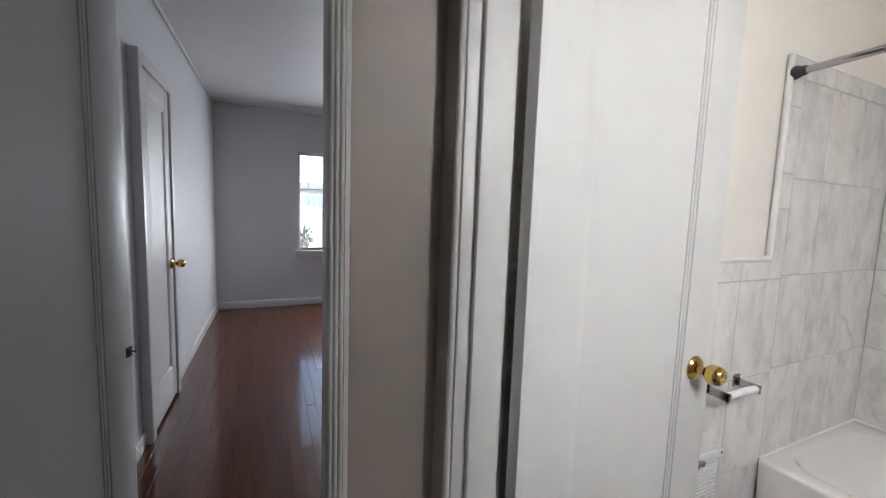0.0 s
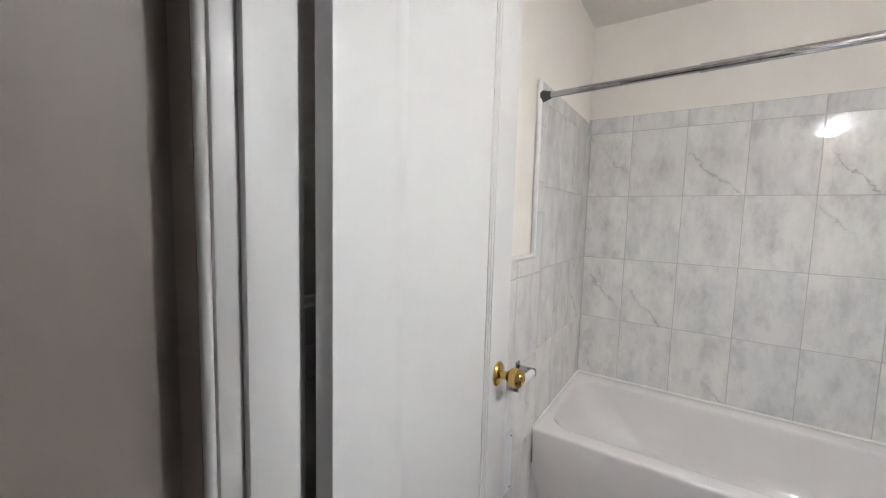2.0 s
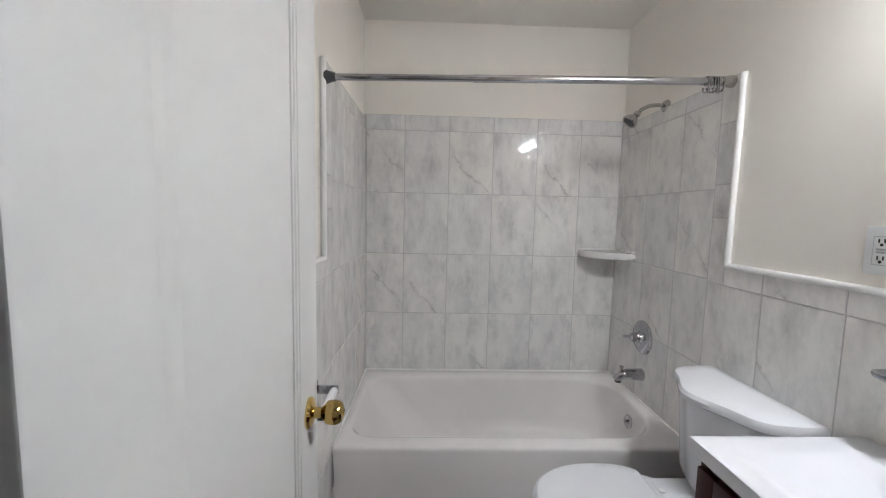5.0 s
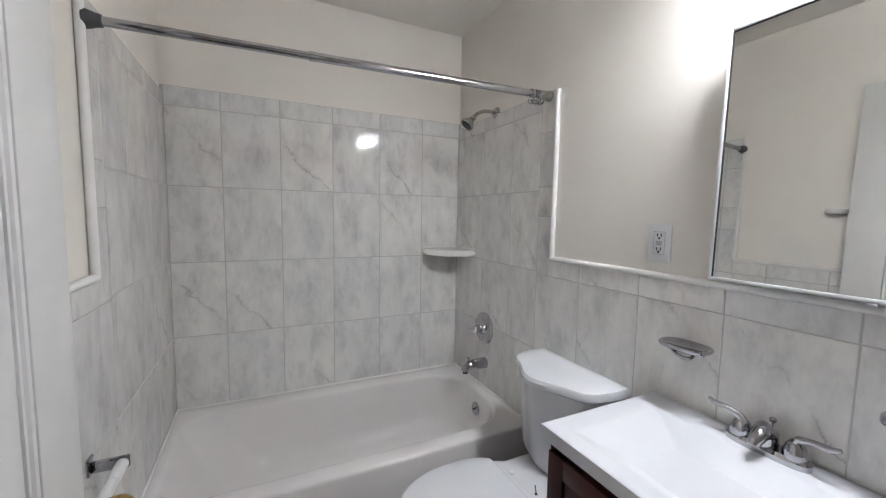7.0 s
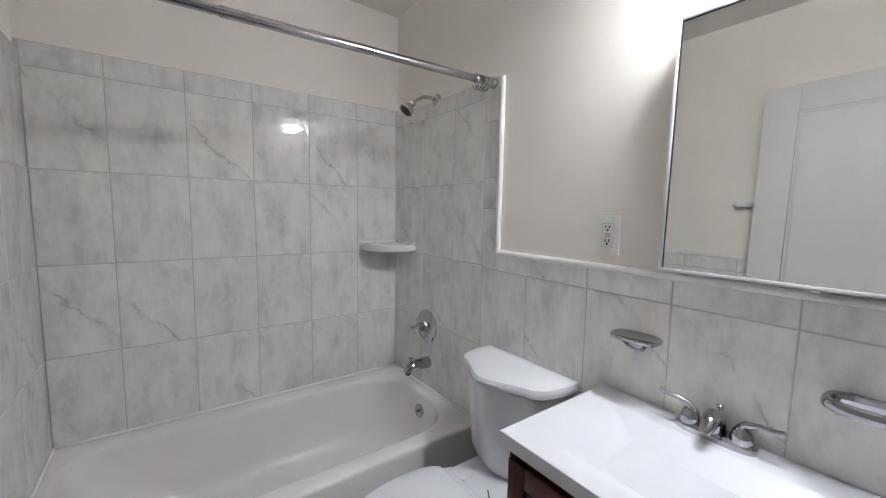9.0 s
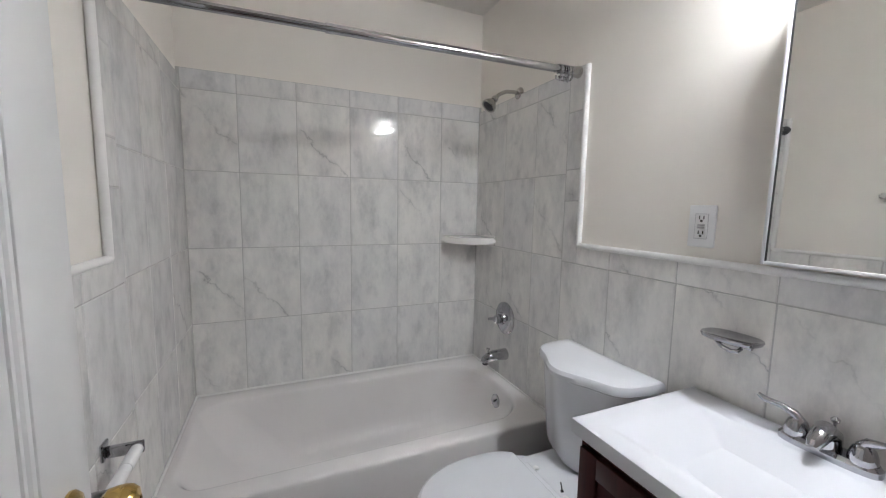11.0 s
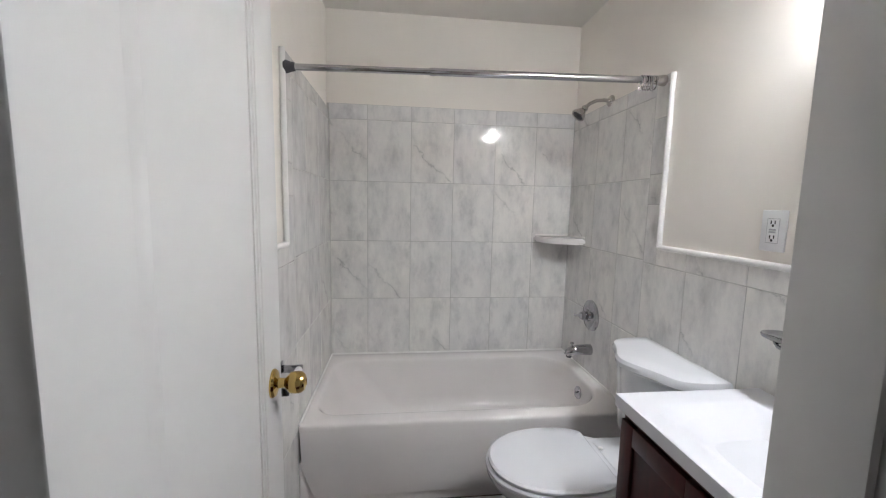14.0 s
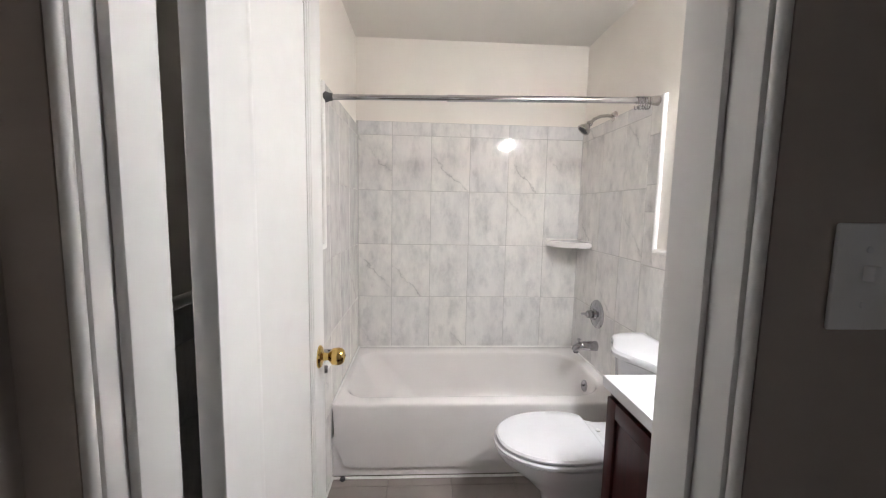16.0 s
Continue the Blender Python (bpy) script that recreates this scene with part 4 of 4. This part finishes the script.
# ---- outside the window ----
setting(part("ground", boxed(-400, 400, 6.5, 900, -3.4, -3.0), plain("street_asphalt", (0.12, 0.12, 0.12), 0.8)), "grey street below the window", "ground")
house = thing("house", "pale two-storey house with dark flat roof edge", "house", (1.0, 34, -3.0))
part("wall", boxed(-14, 14, 0, 8, 0, 5.75), painted("pale_stucco", (0.80, 0.79, 0.77), 0.8), house)
part("roof", boxed(-14.4, 14.4, -0.5, 8.4, 5.75, 6.3, 0.05), plain("grey_roof", (0.26, 0.27, 0.30), 0.7), house)
WIN_FRAME, WIN_DARK = plain("white_window_frame", (0.7, 0.7, 0.7), 0.5), plain("dim_window_pane", (0.24, 0.31, 0.33), 0.15)
for i in range(5):
    x, z = -10 + 5 * i, 4.25
    w = part("window", boxed(x - 1.05, x + 1.05, -0.04, -0.001, z, z + 1.1), WIN_FRAME, house)
    for k in range(4):
        part("pane", boxed(x - 1.0 + 0.51 * k, x - 0.54 + 0.51 * k, -0.06, -0.041, z + 0.06, z + 1.04), WIN_DARK, w)
pole = thing("street_pole", "grey street pole in front of the house", "pole", (0.55, 26, -3.0))
part("shaft", tube(bmesh.new(), [(0, 0, 0), (0, 0, 4.4)], 0.07, 8), plain("grey_pole", (0.2, 0.2, 0.22), 0.6), pole)


def street_tree(x, y, seed, size, tall):
    tree = thing("tree", "grey-green bushy street tree", "tree", (x, y, -3.0))
    part("trunk", tube(bmesh.new(), [(0, 0, 0), (0.05, 0, 1.0), (0.0, 0.1, tall * 0.6), (0.2, 0.1, tall)], [0.14, 0.11, 0.09, 0.04], 8), BARK, tree)
    rng = random.Random(seed)
    for k in range(3):
        a = 2.1 * k + seed
        part("limb", tube(bmesh.new(), [(0, 0.08, tall * 0.6), (0.5 * size * math.cos(a), 0.5 * size * math.sin(a), tall * 0.85)], [0.06, 0.02], 6), BARK, tree)
    bm = bmesh.new()
    for k in range(900):
        c = Vector((rng.gauss(0, 0.75), rng.gauss(0, 0.6), rng.gauss(0, 0.5))) * size + Vector((0, 0, tall))
        q = Euler((rng.uniform(0, 6), rng.uniform(0, 6), rng.uniform(0, 6))).to_matrix()
        s = rng.uniform(0.08, 0.2)
        bm.faces.new([bm.verts.new(c + q @ Vector(p) * s) for p in ((-1, -0.5, 0), (1, -0.6, 0.2), (1.1, 0.5, 0), (-0.8, 0.6, 0.2))])
    part("crown", bm, LEAF, tree)


BARK, LEAF = plain("bark", (0.12, 0.10, 0.08), 0.9), plain("leaf_green", (0.17, 0.18, 0.17), 0.7)
street_tree(-1.5, 27, 4, 0.75, 2.0)

# ---- pieces: tiles and planks ----
TILE_MESHES = {}
GAP = 0.0015


def tile(parent, m, w, h, thick=0.011):
    """One bevelled tile: local x along the wall, z up, its face towards local -y."""
    key = (round(w, 4), round(h, 4), round(thick, 4))
    if key not in TILE_MESHES:
        bm = bmesh.new()
        a, b, e = w / 2 - GAP, h / 2 - GAP, 0.0018
        loft(bm, [[(-a, 0, -b), (a, 0, -b), (a, 0, b), (-a, 0, b)], [(-a, -thick + e, -b), (a, -thick + e, -b), (a, -thick + e, b), (-a, -thick + e, b)],
                  [(-a + e, -thick, -b + e), (a - e, -thick, -b + e), (a - e, -thick, b - e), (-a + e, -thick, b - e)]], False, True)
        bmesh.ops.recalc_face_normals(bm, faces=bm.faces)
        me = bpy.data.meshes.new("tile")
        bm.to_mesh(me)
        bm.free()
        me.materials.append(TILE)
        TILE_MESHES[key] = me
    ob = new("tile", TILE_MESHES[key])
    ob.parent = parent
    rng = random.Random(len(bpy.data.objects))
    ob.matrix_basis = m @ pose(0, 0, 0, rng.uniform(-0.12, 0.12), 0, 0)
    return ob


def field(parent, place, us, zs, thick=0.011):
    for a, b in zip(us, us[1:]):
        for c, d in zip(zs, zs[1:]):
            tile(parent, place((a + b) / 2, (c + d) / 2), abs(b - a), d - c, thick)


def on_east(u, z):
    return Matrix.Translation((0.011, u, z)) @ FACE_EAST


def on_south(u, z):
    return Matrix.Translation((u, YS - 0.011, z)) @ FACE_SOUTH


def on_north(u, z):
    return Matrix.Translation((u, YN + 0.011, z)) @ FACE_NORTH


ROWS_ALCOVE = [0.362, 0.71, 1.06, 1.41, 1.76, 1.845]
# grout beds behind the tiles
part("grout_bed", boxed(0.0015, PE - 0.001, YS - 0.012, YN + 0.012, 0.34, 1.845), GROUT, bath["east"])
field(bath["east"], on_east, [YN, 0.505, 0.2525, 0.0, -0.2525, -0.505, YS], ROWS_ALCOVE)
for side, place, y0, y1 in (("south", on_south, PS + 0.001, YS - 0.0015), ("north", on_north, YN + 0.0015, PN - 0.001)):
    w = bath[side]
    part("grout_bed", box(boxed(-0.835, 0.0, y0, y1, 0.0, 1.815), XW + 0.002, -0.835, y0, y1, 0.0, 1.118), GROUT, w)
    field(w, place, [0.0, -0.295, -0.5475, -0.755], ROWS_ALCOVE[:4] + [1.745, 1.815])
    field(w, place, [-0.755, -0.838], [1.05, 1.30, 1.425, 1.65, 1.815])
    field(w, place, [-0.755, -1.005, -1.2575, -1.51, -1.7625, XW + 0.004], [0.01, 0.35, 0.70, 1.05])
    field(w, place, [-0.838, -1.005, -1.2575, -1.51, -1.7625, XW + 0.004], [1.05, 1.118], 0.013)
    # rounded white edging of the tiled field
    yy = YS - 0.003 if side == "south" else YN + 0.003
    bm = bmesh.new()
    tube(bm, [(-0.846, yy, 1.812), (-0.846, yy, 1.125)], 0.0105, 12)
    tube(bm, [(-0.846, yy, 1.125), (XW + 0.004, yy, 1.125)], 0.0105, 12)
    part("edge_trim", bm, CAULK, w, "white rounded tile edging")
field(bath_floor, lambda u, z: Matrix.Translation((u, z, -0.004)) @ pose(0, 0, 0, -90, 0, 0), [-2.04, -1.74, -1.44, -1.14, -0.84, -0.78], [-0.75, -0.45, -0.15, 0.15, 0.45, 0.735], 0.0045)
for o in bath_floor.children:
    o.data.materials[0] = BATH_FLOOR

rng = random.Random(11)
PLANKS = {}
x = RX0
while x < RX1 - 0.03:
    y = 0.80 - rng.uniform(0, 0.8)
    while y < RY1:
        ln = rng.choice((0.9, 1.3, 1.7, 2.2))
        a, b = max(y, 0.80), min(y + ln, RY1)
        if b - a > 0.05:
            key = round(b - a, 2)
            if key not in PLANKS:
                bm = bmesh.new()
                h, g, e = key / 2 - 0.0002, 0.057 / 2 - 0.0002, 0.0006
                loft(bm, [[(-g, -h, -0.0055), (g, -h, -0.0055), (g, h, -0.0055), (-g, h, -0.0055)], [(-g, -h, -e), (g, -h, -e), (g, h, -e), (-g, h, -e)], [(-g + e, -h + e, 0), (g - e, -h + e, 0), (g - e, h - e, 0), (-g + e, h - e, 0)]], False, True)
                bmesh.ops.recalc_face_normals(bm, faces=bm.faces)
                me = bpy.data.meshes.new("plank")
                bm.to_mesh(me)
                bm.free()
                me.materials.append(WOOD)
                PLANKS[key] = me
            p = new("plank", PLANKS[key])
            p.parent, p.location = living_floor, (x + 0.0285, (a + b) / 2, -0.0002 * rng.random())
        y += ln
    x += 0.057
